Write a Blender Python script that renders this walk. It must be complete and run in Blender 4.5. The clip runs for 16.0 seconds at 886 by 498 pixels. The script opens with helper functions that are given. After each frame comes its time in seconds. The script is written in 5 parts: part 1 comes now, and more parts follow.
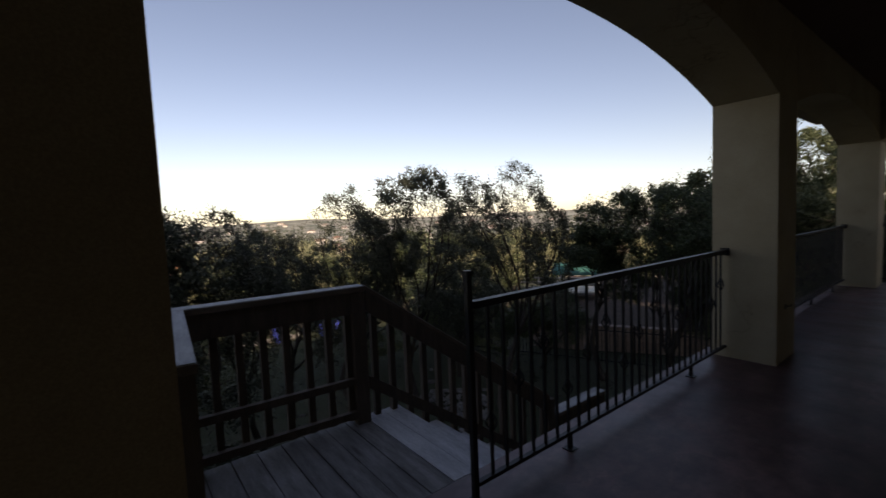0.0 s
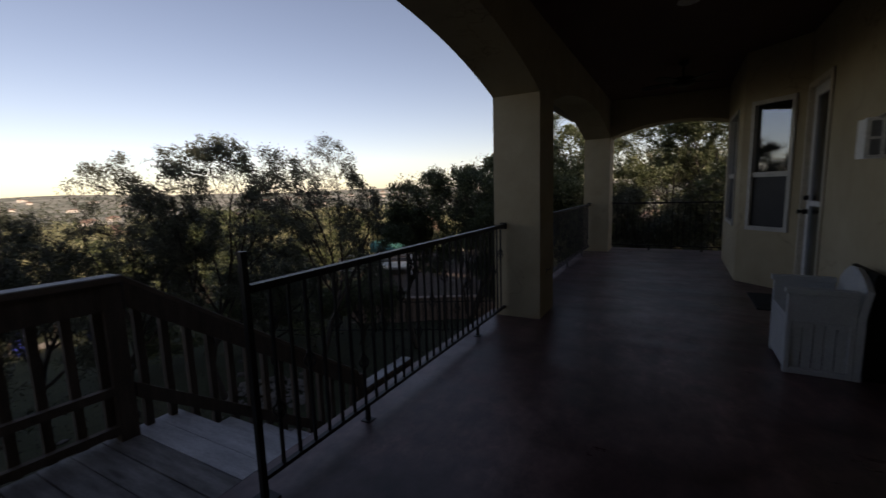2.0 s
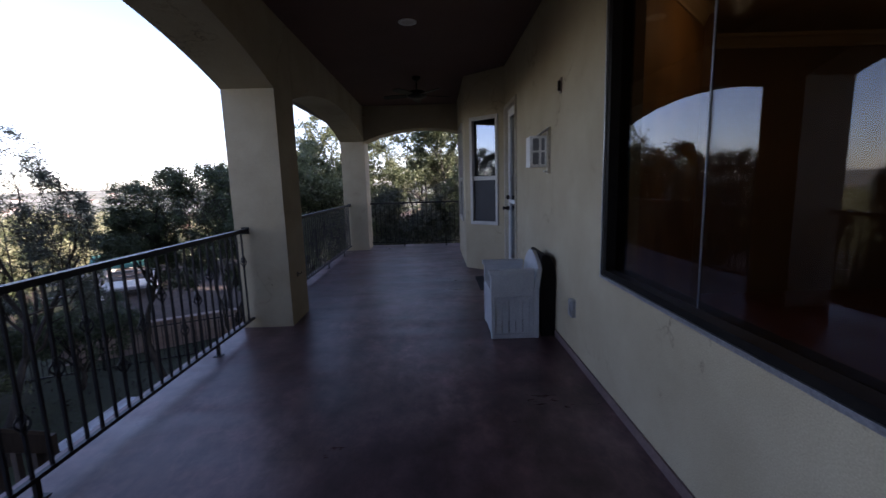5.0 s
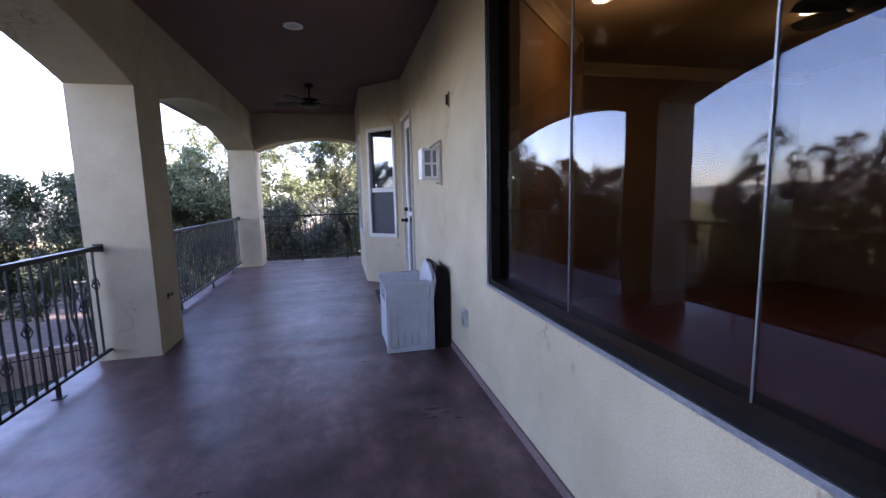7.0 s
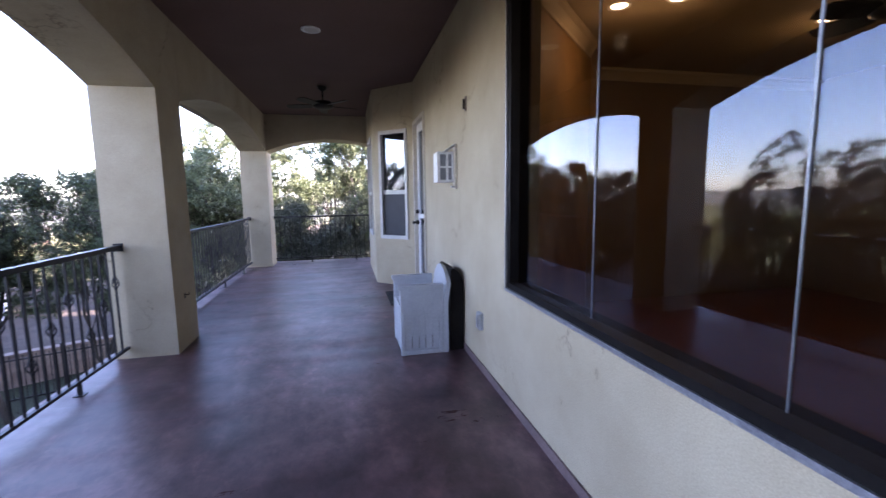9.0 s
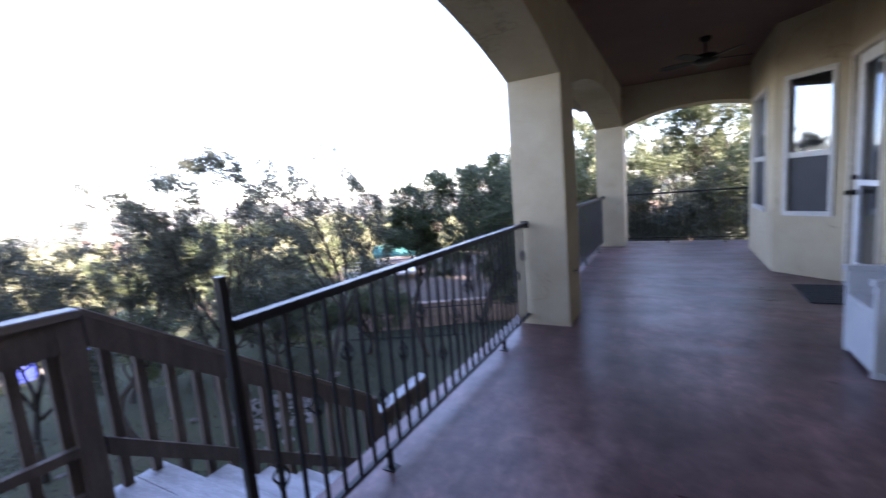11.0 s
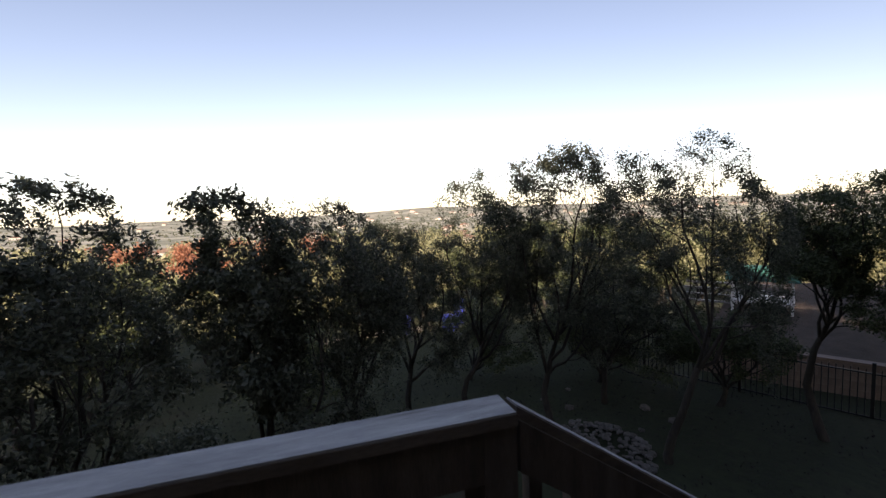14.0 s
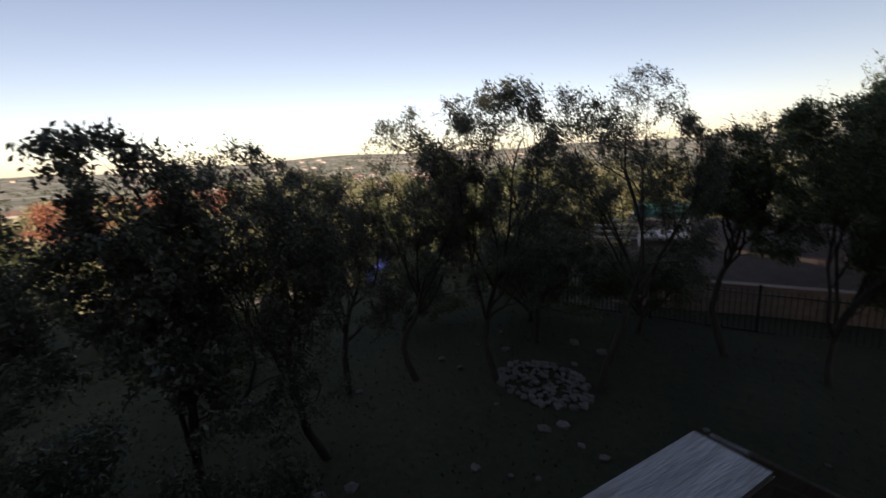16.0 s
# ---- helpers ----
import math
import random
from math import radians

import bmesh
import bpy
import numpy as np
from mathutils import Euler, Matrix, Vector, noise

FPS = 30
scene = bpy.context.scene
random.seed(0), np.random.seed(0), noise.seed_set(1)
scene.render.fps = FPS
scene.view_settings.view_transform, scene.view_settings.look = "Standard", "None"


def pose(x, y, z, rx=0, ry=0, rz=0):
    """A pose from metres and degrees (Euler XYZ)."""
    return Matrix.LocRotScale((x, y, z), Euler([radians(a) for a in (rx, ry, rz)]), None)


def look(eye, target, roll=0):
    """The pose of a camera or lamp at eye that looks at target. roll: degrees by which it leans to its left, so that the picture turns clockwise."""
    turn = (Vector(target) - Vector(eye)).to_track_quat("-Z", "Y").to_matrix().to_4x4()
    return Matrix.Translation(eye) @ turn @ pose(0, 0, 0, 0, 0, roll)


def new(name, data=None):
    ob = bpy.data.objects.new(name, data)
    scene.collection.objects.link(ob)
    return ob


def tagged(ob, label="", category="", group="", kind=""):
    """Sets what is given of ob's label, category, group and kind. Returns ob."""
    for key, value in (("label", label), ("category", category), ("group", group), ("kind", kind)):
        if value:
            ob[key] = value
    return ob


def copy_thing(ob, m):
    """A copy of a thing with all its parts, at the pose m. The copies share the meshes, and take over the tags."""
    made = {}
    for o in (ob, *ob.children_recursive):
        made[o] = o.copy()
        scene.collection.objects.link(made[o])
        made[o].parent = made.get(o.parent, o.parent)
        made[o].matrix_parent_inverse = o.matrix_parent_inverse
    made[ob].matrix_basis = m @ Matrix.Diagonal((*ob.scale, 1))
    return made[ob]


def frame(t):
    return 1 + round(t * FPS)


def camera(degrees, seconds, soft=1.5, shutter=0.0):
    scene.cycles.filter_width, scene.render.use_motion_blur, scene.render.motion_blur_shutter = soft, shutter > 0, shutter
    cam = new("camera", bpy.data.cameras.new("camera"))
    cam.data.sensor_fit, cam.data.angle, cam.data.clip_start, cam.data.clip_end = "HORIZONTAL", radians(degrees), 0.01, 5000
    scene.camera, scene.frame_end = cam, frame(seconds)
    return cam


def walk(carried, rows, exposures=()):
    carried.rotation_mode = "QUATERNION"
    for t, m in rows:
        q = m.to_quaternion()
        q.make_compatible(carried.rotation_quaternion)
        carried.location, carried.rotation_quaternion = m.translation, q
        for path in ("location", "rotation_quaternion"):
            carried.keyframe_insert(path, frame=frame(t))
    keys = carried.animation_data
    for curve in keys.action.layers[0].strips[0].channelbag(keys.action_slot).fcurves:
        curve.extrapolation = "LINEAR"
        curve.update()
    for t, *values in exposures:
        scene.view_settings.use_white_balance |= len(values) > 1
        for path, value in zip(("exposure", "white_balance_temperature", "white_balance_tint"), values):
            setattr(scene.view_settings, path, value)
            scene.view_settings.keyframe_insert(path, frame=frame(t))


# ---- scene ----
cam = camera(92.1, 16.0, soft=1.4, shutter=0.5)
# seconds, stops, white balance in kelvin and tint
EXPOSURE = ((0, 0.3, 8600, 24), (1.5, 0.05, 8600, 24), (2.5, 0.2, 8500, 25), (3.5, 0.55, 7900, 26), (4.0, 0.9, 7400, 28), (5.0, 1.75, 6800, 31), (7.5, 3.6, 6500, 36), (8.2, 3.65, 6500, 36),
            (10.5, 3.75, 6700, 30), (11.0, 3.4, 6700, 30), (11.5, 3.0, 6750, 29), (12.0, 2.3, 7100, 27), (13.5, 1.15, 8500, 24), (16.0, 0.25, 8700, 23))
PATH = [
    (0, (-1.329, 0.053, 1.326), (-2.908, 1.272, 1.184), -2.5),
    (0.5, (-1.304, 0.084, 1.32), (-2.747, 1.461, 1.164), -1.6),
    (1, (-1.287, 0.164, 1.32), (-2.556, 1.7, 1.142), -1.5),
    (1.5, (-1.257, 0.171, 1.32), (-2.372, 1.815, 1.085), -1.3),
    (2, (-1.236, 0.187, 1.31), (-2.188, 1.924, 1.036), -1.8),
    (2.5, (-1.215, 0.188, 1.313), (-1.967, 2.019, 1.032), -1.8),
    (3, (-1.194, 0.17, 1.313), (-1.768, 2.065, 1.03), -1.9),
    (3.5, (-1.17, 0.16, 1.32), (-1.567, 2.097, 1.021), -1.7),
    (4, (-1.057, 0.271, 1.297), (-1.299, 2.233, 0.994), -2.0),
    (4.5, (-1.019, 0.287, 1.298), (-1.114, 2.261, 0.994), -1.8),
    (5, (-0.987, 0.291, 1.305), (-0.961, 2.268, 1.005), -1.7),
    (7.5, (-0.854, 0.344, 1.287), (-0.355, 2.266, 1.046), -1.3),
    (8, (-0.852, 0.344, 1.294), (-0.325, 2.259, 1.059), -1.3),
    (8.2, (-0.864, 0.338, 1.307), (-0.316, 2.247, 1.066), -1.3),
    (10.5, (-1.329, 0.432, 1.295), (-1.834, 2.352, 1.055), -2.1),
    (11, (-1.553, 0.503, 1.288), (-2.511, 2.238, 1.023), -4.7),
    (11.4, (-1.72, 0.581, 1.329), (-2.899, 2.188, 1.155), -4.8),
    (12, (-1.965, 0.667, 1.354), (-3.384, 2.071, 1.239), -0.1),
    (12.5, (-2.208, 0.689, 1.384), (-3.81, 1.874, 1.223), 0.0),
    (13, (-2.452, 0.739, 1.396), (-4.168, 1.736, 1.145), -2.3),
    (13.5, (-2.687, 0.789, 1.413), (-4.497, 1.599, 1.152), -2.0),
    (14, (-2.937, 0.803, 1.418), (-4.798, 1.515, 1.243), -2.4),
    (14.5, (-3.106, 0.783, 1.433), (-4.946, 1.538, 1.223), -3.3),
    (15, (-3.331, 0.817, 1.421), (-5.149, 1.614, 1.177), -3.1),
    (15.5, (-3.486, 0.791, 1.397), (-5.256, 1.672, 1.092), -2.3),
    (16, (-3.643, 0.691, 1.364), (-5.295, 1.732, 0.932), -3.4),
]
walk(cam, [(t, look(eye, target, roll)) for t, eye, target, roll in PATH],
     EXPOSURE)
# ---- place ----
# ---------- world, sun ----------
SUN_ELEV, SUN_AZ = 28.0, -20.0          # degrees; azimuth from +x towards +y
world = bpy.data.worlds.new("World")
scene.world = world
world.use_nodes = True
wn = world.node_tree.nodes
sky = wn.new("ShaderNodeTexSky")
sky.sky_type, sky.sun_disc = "NISHITA", False
sky.sun_elevation, sky.sun_rotation = radians(SUN_ELEV), radians(90 - SUN_AZ)
sky.air_density, sky.dust_density, sky.ozone_density = 0.75, 0.55, 1.0
wn["Background"].inputs["Strength"].default_value = 0.15
world.node_tree.links.new(sky.outputs[0], wn["Background"].inputs["Color"])
sun = new("sun", bpy.data.lights.new("sun", "SUN"))
sun.data.energy, sun.data.angle, sun.data.color = 5.0, radians(0.5), (1.0, 0.93, 0.82)
s_dir = Vector((math.cos(radians(SUN_ELEV)) * math.cos(radians(SUN_AZ)), math.cos(radians(SUN_ELEV)) * math.sin(radians(SUN_AZ)), math.sin(radians(SUN_ELEV))))
sun.matrix_world = look(s_dir * 60, (0, 0, 0))


# ---------- materials ----------
def nodes_of(name, rough=0.6, metal=0.0):
    m = bpy.data.materials.new(name)
    m.use_nodes = True
    nt = m.node_tree
    b = nt.nodes["Principled BSDF"]
    b.inputs["Roughness"].default_value, b.inputs["Metallic"].default_value = rough, metal
    return m, nt, b


def noise_tex(nt, scale, detail=4.0, rough=0.6, stretch=None, coord="Object"):
    tc = nt.nodes.new("ShaderNodeTexCoord")
    n = nt.nodes.new("ShaderNodeTexNoise")
    n.inputs["Scale"].default_value, n.inputs["Detail"].default_value, n.inputs["Roughness"].default_value = scale, detail, rough
    if stretch:
        mp = nt.nodes.new("ShaderNodeMapping")
        mp.inputs["Scale"].default_value = stretch
        nt.links.new(tc.outputs[coord], mp.inputs["Vector"])
        nt.links.new(mp.outputs["Vector"], n.inputs["Vector"])
    else:
        nt.links.new(tc.outputs[coord], n.inputs["Vector"])
    return n


def ramp(nt, fac, stops):
    r = nt.nodes.new("ShaderNodeValToRGB")
    el = r.color_ramp.elements
    while len(el) < len(stops):
        el.new(0.5)
    for e, (p, c) in zip(el, stops):
        e.position, e.color = p, (*c, 1)
    nt.links.new(fac, r.inputs["Fac"])
    return r


def mix(nt, kind, fac, a, b):
    m = nt.nodes.new("ShaderNodeMix")
    m.data_type, m.blend_type = "RGBA", kind
    m.inputs[0].default_value = fac
    nt.links.new(a, m.inputs[6])
    nt.links.new(b, m.inputs[7])
    return m.outputs[2]


def bump(nt, b, height, strength, dist=0.01):
    bp = nt.nodes.new("ShaderNodeBump")
    bp.inputs["Strength"].default_value, bp.inputs["Distance"].default_value = strength, dist
    nt.links.new(height, bp.inputs["Height"])
    nt.links.new(bp.outputs["Normal"], b.inputs["Normal"])


def grainy(name, dark, light, scale=6.0, fine=60.0, rough=0.6, metal=0.0, relief=0.2, dist=0.004, stretch=None, per_object=0.0, knots=0.0, scuffs=0.0, cracks=0.0):
    """A surface with broad stains and fine grain between two colours."""
    m, nt, b = nodes_of(name, rough, metal)
    n1, n2 = noise_tex(nt, scale, 5, 0.65, stretch), noise_tex(nt, fine, 3, 0.6, stretch)
    r1 = ramp(nt, n1.outputs["Fac"], [(0.32, dark), (0.7, light)])
    r2 = ramp(nt, n2.outputs["Fac"], [(0.3, (0.72, 0.72, 0.72)), (0.7, (1.0, 1.0, 1.0))])
    out = mix(nt, "MULTIPLY", 1.0, r1.outputs[0], r2.outputs[0])
    if knots:
        tc, vo, mp = nt.nodes.new("ShaderNodeTexCoord"), nt.nodes.new("ShaderNodeTexVoronoi"), nt.nodes.new("ShaderNodeMapping")
        mp.inputs["Scale"].default_value = tuple(0.5 * c for c in (stretch or (1, 1, 1)))
        vo.inputs["Scale"].default_value = knots
        nt.links.new(tc.outputs["Object"], mp.inputs["Vector"])
        nt.links.new(mp.outputs["Vector"], vo.inputs["Vector"])
        rk = ramp(nt, vo.outputs["Distance"], [(0.0, (0.22, 0.2, 0.19)), (0.07, (0.5, 0.48, 0.46)), (0.13, (1.0, 1.0, 1.0))])
        out = mix(nt, "MULTIPLY", 1.0, out, rk.outputs[0])
    if scuffs:
        n5 = noise_tex(nt, scuffs, 10, 0.8)
        r5 = ramp(nt, n5.outputs["Fac"], [(0.32, (0.55, 0.53, 0.50)), (0.385, (1.0, 1.0, 1.0))])
        out = mix(nt, "MULTIPLY", 1.0, out, r5.outputs[0])
    if cracks:
        warp, vo = noise_tex(nt, 3.0, 4, 0.6), nt.nodes.new("ShaderNodeTexVoronoi")
        vo.feature = "DISTANCE_TO_EDGE"
        vo.inputs["Scale"].default_value = cracks
        ad = nt.nodes.new("ShaderNodeVectorMath")
        ad.operation, ad.inputs[1].default_value = "MULTIPLY_ADD", (0.5, 0.5, 0.5)
        tc = nt.nodes.new("ShaderNodeTexCoord")
        nt.links.new(warp.outputs["Color"], ad.inputs[0])
        nt.links.new(tc.outputs["Object"], ad.inputs[2])
        nt.links.new(ad.outputs[0], vo.inputs["Vector"])
        line = ramp(nt, vo.outputs["Distance"], [(0.0, (0.0, 0.0, 0.0)), (0.006, (1.0, 1.0, 1.0))])
        part_ = noise_tex(nt, 0.9, 3, 0.5)
        hide = ramp(nt, part_.outputs["Fac"], [(0.50, (1.0, 1.0, 1.0)), (0.60, (0.55, 0.52, 0.5))])
        both = nt.nodes.new("ShaderNodeMix")
        both.data_type, both.blend_type = "RGBA", "MIX"
        both.inputs[7].default_value = (1, 1, 1, 1)
        nt.links.new(line.outputs[0], both.inputs[0])
        nt.links.new(hide.outputs[0], both.inputs[6])
        out = mix(nt, "MULTIPLY", 1.0, out, both.outputs[2])
    if per_object:
        oi = nt.nodes.new("ShaderNodeObjectInfo")
        r3 = ramp(nt, oi.outputs["Random"], [(0.0, (1 - per_object,) * 3), (1.0, (1.0, 1.0, 1.0))])
        out = mix(nt, "MULTIPLY", 1.0, out, r3.outputs[0])
    nt.links.new(out, b.inputs["Base Color"])
    if relief:
        bump(nt, b, n2.outputs["Fac"], relief, dist)
    return m


M_STUCCO = grainy("stucco", (0.395, 0.318, 0.205), (0.50, 0.42, 0.285), 1.3, 170, 0.85, relief=0.06, dist=0.003, scuffs=2.6, cracks=0.8)
# dark brown: the ceiling's shade is put into its base colour
M_CEIL = grainy("shaded_painted_ceiling", (0.13, 0.070, 0.054), (0.165, 0.092, 0.073), 0.8, 70, 0.8, relief=0.2)
M_WOOD = grainy("weathered_deck_wood", (0.13, 0.118, 0.112), (0.38, 0.36, 0.35), 3.0, 40, 0.75, relief=0.6, dist=0.004, stretch=(1, 6, 6), per_object=0.3, knots=2.4)
M_WOOD_Z = grainy("weathered_wood_upright", (0.082, 0.06, 0.048), (0.15, 0.115, 0.093), 3.0, 40, 0.8, relief=0.6, dist=0.004, stretch=(6, 6, 1), per_object=0.25)
# weathered grey, with sky light on upward faces put into the colour
M_CAP = grainy("skylit_weathered_wood", (0.26, 0.262, 0.27), (0.52, 0.525, 0.54), 2.6, 30, 0.7, relief=0.8, dist=0.005, stretch=(1, 9, 9), per_object=0.15, knots=2.4)
M_CAP_EDGE = grainy("brown_cap_board_edge", (0.12, 0.09, 0.072), (0.22, 0.175, 0.145), 3.0, 40, 0.8, relief=0.6, dist=0.004, stretch=(1, 6, 6), per_object=0.2)
M_TREAD = grainy("whitewashed_tread_wood", (0.40, 0.40, 0.415), (0.66, 0.665, 0.68), 3.0, 30, 0.75, relief=0.6, dist=0.004, stretch=(1, 5, 5), per_object=0.08, knots=2.4)
M_TANBLOCK = grainy("tan_wall_block", (0.22, 0.165, 0.14), (0.33, 0.26, 0.225), 2.0, 30, 0.9, relief=0.6, dist=0.01, per_object=0.2)
M_IRON = grainy("black_painted_iron", (0.008, 0.008, 0.009), (0.018, 0.018, 0.02), 9, 120, 0.42, relief=0.15, dist=0.002)
M_WHITE = grainy("white_vinyl", (0.70, 0.70, 0.69), (0.80, 0.80, 0.79), 3, 50, 0.4, relief=0.05)
M_TRIM = grainy("beige_painted_trim", (0.50, 0.44, 0.34), (0.58, 0.51, 0.41), 3, 50, 0.55, relief=0.1)
M_BRONZE = grainy("dark_bronze_frame", (0.007, 0.006, 0.006), (0.014, 0.012, 0.011), 5, 80, 0.45, metal=0.0, relief=0.05)
M_BRONZE.node_tree.nodes["Principled BSDF"].inputs["Specular IOR Level"].default_value = 0.08
M_IRON.node_tree.nodes["Principled BSDF"].inputs["Specular IOR Level"].default_value = 0.3
M_ALU = grainy("grey_aluminium", (0.35, 0.35, 0.36), (0.5, 0.5, 0.51), 5, 80, 0.35, metal=0.8, relief=0.05)
M_RESIN = grainy("pale_grey_resin", (0.37, 0.385, 0.40), (0.47, 0.485, 0.50), 3.5, 140, 0.5, relief=0.15, dist=0.002)
M_MULLION = grainy("brushed_steel_mullion", (0.20, 0.20, 0.205), (0.28, 0.28, 0.285), 5, 80, 0.4, metal=0.8, relief=0.05)
M_SCREEN = grainy("dark_window_screen", (0.012, 0.012, 0.014), (0.022, 0.022, 0.025), 3, 400, 0.6, relief=0.1)
M_RUBBER = grainy("black_rubber", (0.015, 0.015, 0.016), (0.03, 0.03, 0.03), 8, 200, 0.9, relief=0.5)
M_BROWNWALL = grainy("ochre_interior_wall", (0.15, 0.085, 0.036), (0.22, 0.135, 0.065), 1.5, 40, 0.7, relief=0.2)
M_ROOMCEIL = grainy("warm_interior_ceiling", (0.36, 0.28, 0.17), (0.42, 0.33, 0.21), 1, 60, 0.8, relief=0.1)
M_ROOMFLOOR = grainy("terracotta_interior_floor", (0.13, 0.05, 0.03), (0.2, 0.085, 0.05), 1.2, 20, 0.5, relief=0.1)
M_DARKMETAL = grainy("oil_rubbed_bronze", (0.012, 0.010, 0.008), (0.028, 0.022, 0.018), 10, 100, 0.45, metal=0.6, relief=0.05)
M_ROOF = grainy("brown_roof_shingle", (0.08, 0.06, 0.05), (0.15, 0.115, 0.095), 3, 60, 0.9, relief=0.5)
M_STONE = grainy("limestone", (0.15, 0.145, 0.14), (0.27, 0.26, 0.25), 3, 30, 0.9, relief=0.8, dist=0.02, per_object=0.4)
M_MULCH = grainy("tan_mulch", (0.045, 0.032, 0.025), (0.085, 0.060, 0.047), 2.5, 26, 0.95, relief=1.0, dist=0.03)
M_BARK = grainy("oak_bark", (0.02, 0.017, 0.015), (0.06, 0.052, 0.045), 6, 40, 0.95, relief=1.0, dist=0.02, stretch=(1, 1, 0.3))
M_BLUE = grainy("blue_plastic", (0.03, 0.05, 0.32), (0.06, 0.09, 0.45), 4, 60, 0.45, relief=0.1)
M_GREENCLOTH = grainy("teal_canvas", (0.02, 0.12, 0.10), (0.04, 0.19, 0.16), 4, 80, 0.7, relief=0.1)
M_FASCIA = grainy("painted_fascia", (0.16, 0.12, 0.095), (0.24, 0.19, 0.15), 3, 60, 0.6, relief=0.2)


def floor_material():
    """Acid-stained concrete: broad mottling, brushed streaks, pale drips and dark scuffs."""
    m, nt, b = nodes_of("stained_concrete", 0.45)
    n1, n2, n3 = noise_tex(nt, 1.1, 7, 0.7, (1, 0.7, 1)), noise_tex(nt, 7, 6, 0.75, (1, 0.6, 1)), noise_tex(nt, 110, 3, 0.6)
    n4 = noise_tex(nt, 3.4, 9, 0.78, (1, 0.7, 1))
    r1 = ramp(nt, n1.outputs["Fac"], [(0.36, (0.046, 0.025, 0.026)), (0.5, (0.105, 0.055, 0.055)), (0.62, (0.18, 0.105, 0.102))])
    r2 = ramp(nt, n2.outputs["Fac"], [(0.28, (0.45, 0.42, 0.44)), (0.52, (1.0, 1.0, 1.0)), (0.72, (1.35, 1.3, 1.32))])
    r4 = ramp(nt, n4.outputs["Fac"], [(0.28, (0.55, 0.52, 0.53)), (0.46, (1.0, 1.0, 1.0)), (0.57, (1.0, 1.0, 1.0)), (0.68, (1.7, 1.6, 1.62))])
    out = mix(nt, "MULTIPLY", 1.0, r1.outputs[0], r2.outputs[0])
    out = mix(nt, "MULTIPLY", 0.9, out, r4.outputs[0])
    n6, n7 = noise_tex(nt, 1.3, 3, 0.5), noise_tex(nt, 1.0, 3, 0.5, (1, 0.8, 1.7))
    r6 = ramp(nt, n6.outputs["Fac"], [(0.482, (1.0, 1.0, 1.0)), (0.493, (1.22, 1.18, 1.17)), (0.504, (1.0, 1.0, 1.0))])
    r7 = ramp(nt, n7.outputs["Fac"], [(0.40, (1.0, 1.0, 1.0)), (0.45, (0.62, 0.56, 0.56)), (0.50, (1.0, 1.0, 1.0))])
    out = mix(nt, "MULTIPLY", 1.0, out, r6.outputs[0])
    out = mix(nt, "MULTIPLY", 0.8, out, r7.outputs[0])
    n8 = noise_tex(nt, 2.0, 8, 0.75, (0.45, 1.6, 1))          # wipe marks across the porch
    r8 = ramp(nt, n8.outputs["Fac"], [(0.36, (0.66, 0.62, 0.63)), (0.5, (1.0, 1.0, 1.0)), (0.64, (1.3, 1.26, 1.28))])
    out = mix(nt, "MULTIPLY", 0.5, out, r8.outputs[0])
    vo = nt.nodes.new("ShaderNodeTexVoronoi")
    vo.inputs["Scale"].default_value = 1.9
    tc = nt.nodes.new("ShaderNodeTexCoord")
    nt.links.new(tc.outputs["Object"], vo.inputs["Vector"])
    spots = ramp(nt, vo.outputs["Distance"], [(0.0, (3.2, 3.2, 3.2)), (0.026, (1.0, 1.0, 1.0))])
    out = mix(nt, "MULTIPLY", 1.0, out, spots.outputs[0])
    nt.links.new(out, b.inputs["Base Color"])
    rr = nt.nodes.new("ShaderNodeMapRange")
    rr.inputs[1].default_value, rr.inputs[2].default_value, rr.inputs[3].default_value, rr.inputs[4].default_value = 0.32, 0.68, 0.26, 0.50
    nt.links.new(n8.outputs["Fac"], rr.inputs[0])
    nt.links.new(rr.outputs[0], b.inputs["Roughness"])
    bump(nt, b, n3.outputs["Fac"], 0.12, 0.003)
    return m


M_FLOOR = floor_material()


def glass_material(name, tint, f0):
    """A tinted pane: see-through, with gloss that grows towards grazing view."""
    m = bpy.data.materials.new(name)
    m.use_nodes = True
    nt = m.node_tree
    nt.nodes.remove(nt.nodes["Principled BSDF"])
    tr, gl, mx, lw = nt.nodes.new("ShaderNodeBsdfTransparent"), nt.nodes.new("ShaderNodeBsdfGlossy"), nt.nodes.new("ShaderNodeMixShader"), nt.nodes.new("ShaderNodeLayerWeight")
    tr.inputs["Color"].default_value = (*tint, 1)
    gl.inputs["Roughness"].default_value = 0.0
    gl.inputs["Color"].default_value = (0.74, 0.80, 0.90, 1)
    lw.inputs["Blend"].default_value = 0.5
    pw, ml = nt.nodes.new("ShaderNodeMath"), nt.nodes.new("ShaderNodeMath")
    pw.operation, pw.inputs[1].default_value = "POWER", 4.0
    ml.operation, ml.inputs[1].default_value, ml.inputs[2].default_value = "MULTIPLY_ADD", 0.7, f0
    nt.links.new(lw.outputs["Facing"], pw.inputs[0])
    nt.links.new(pw.outputs[0], ml.inputs[0])
    nt.links.new(ml.outputs[0], mx.inputs[0])
    nt.links.new(tr.outputs[0], mx.inputs[1])
    nt.links.new(gl.outputs[0], mx.inputs[2])
    nt.links.new(mx.outputs[0], nt.nodes["Material Output"].inputs["Surface"])
    return m


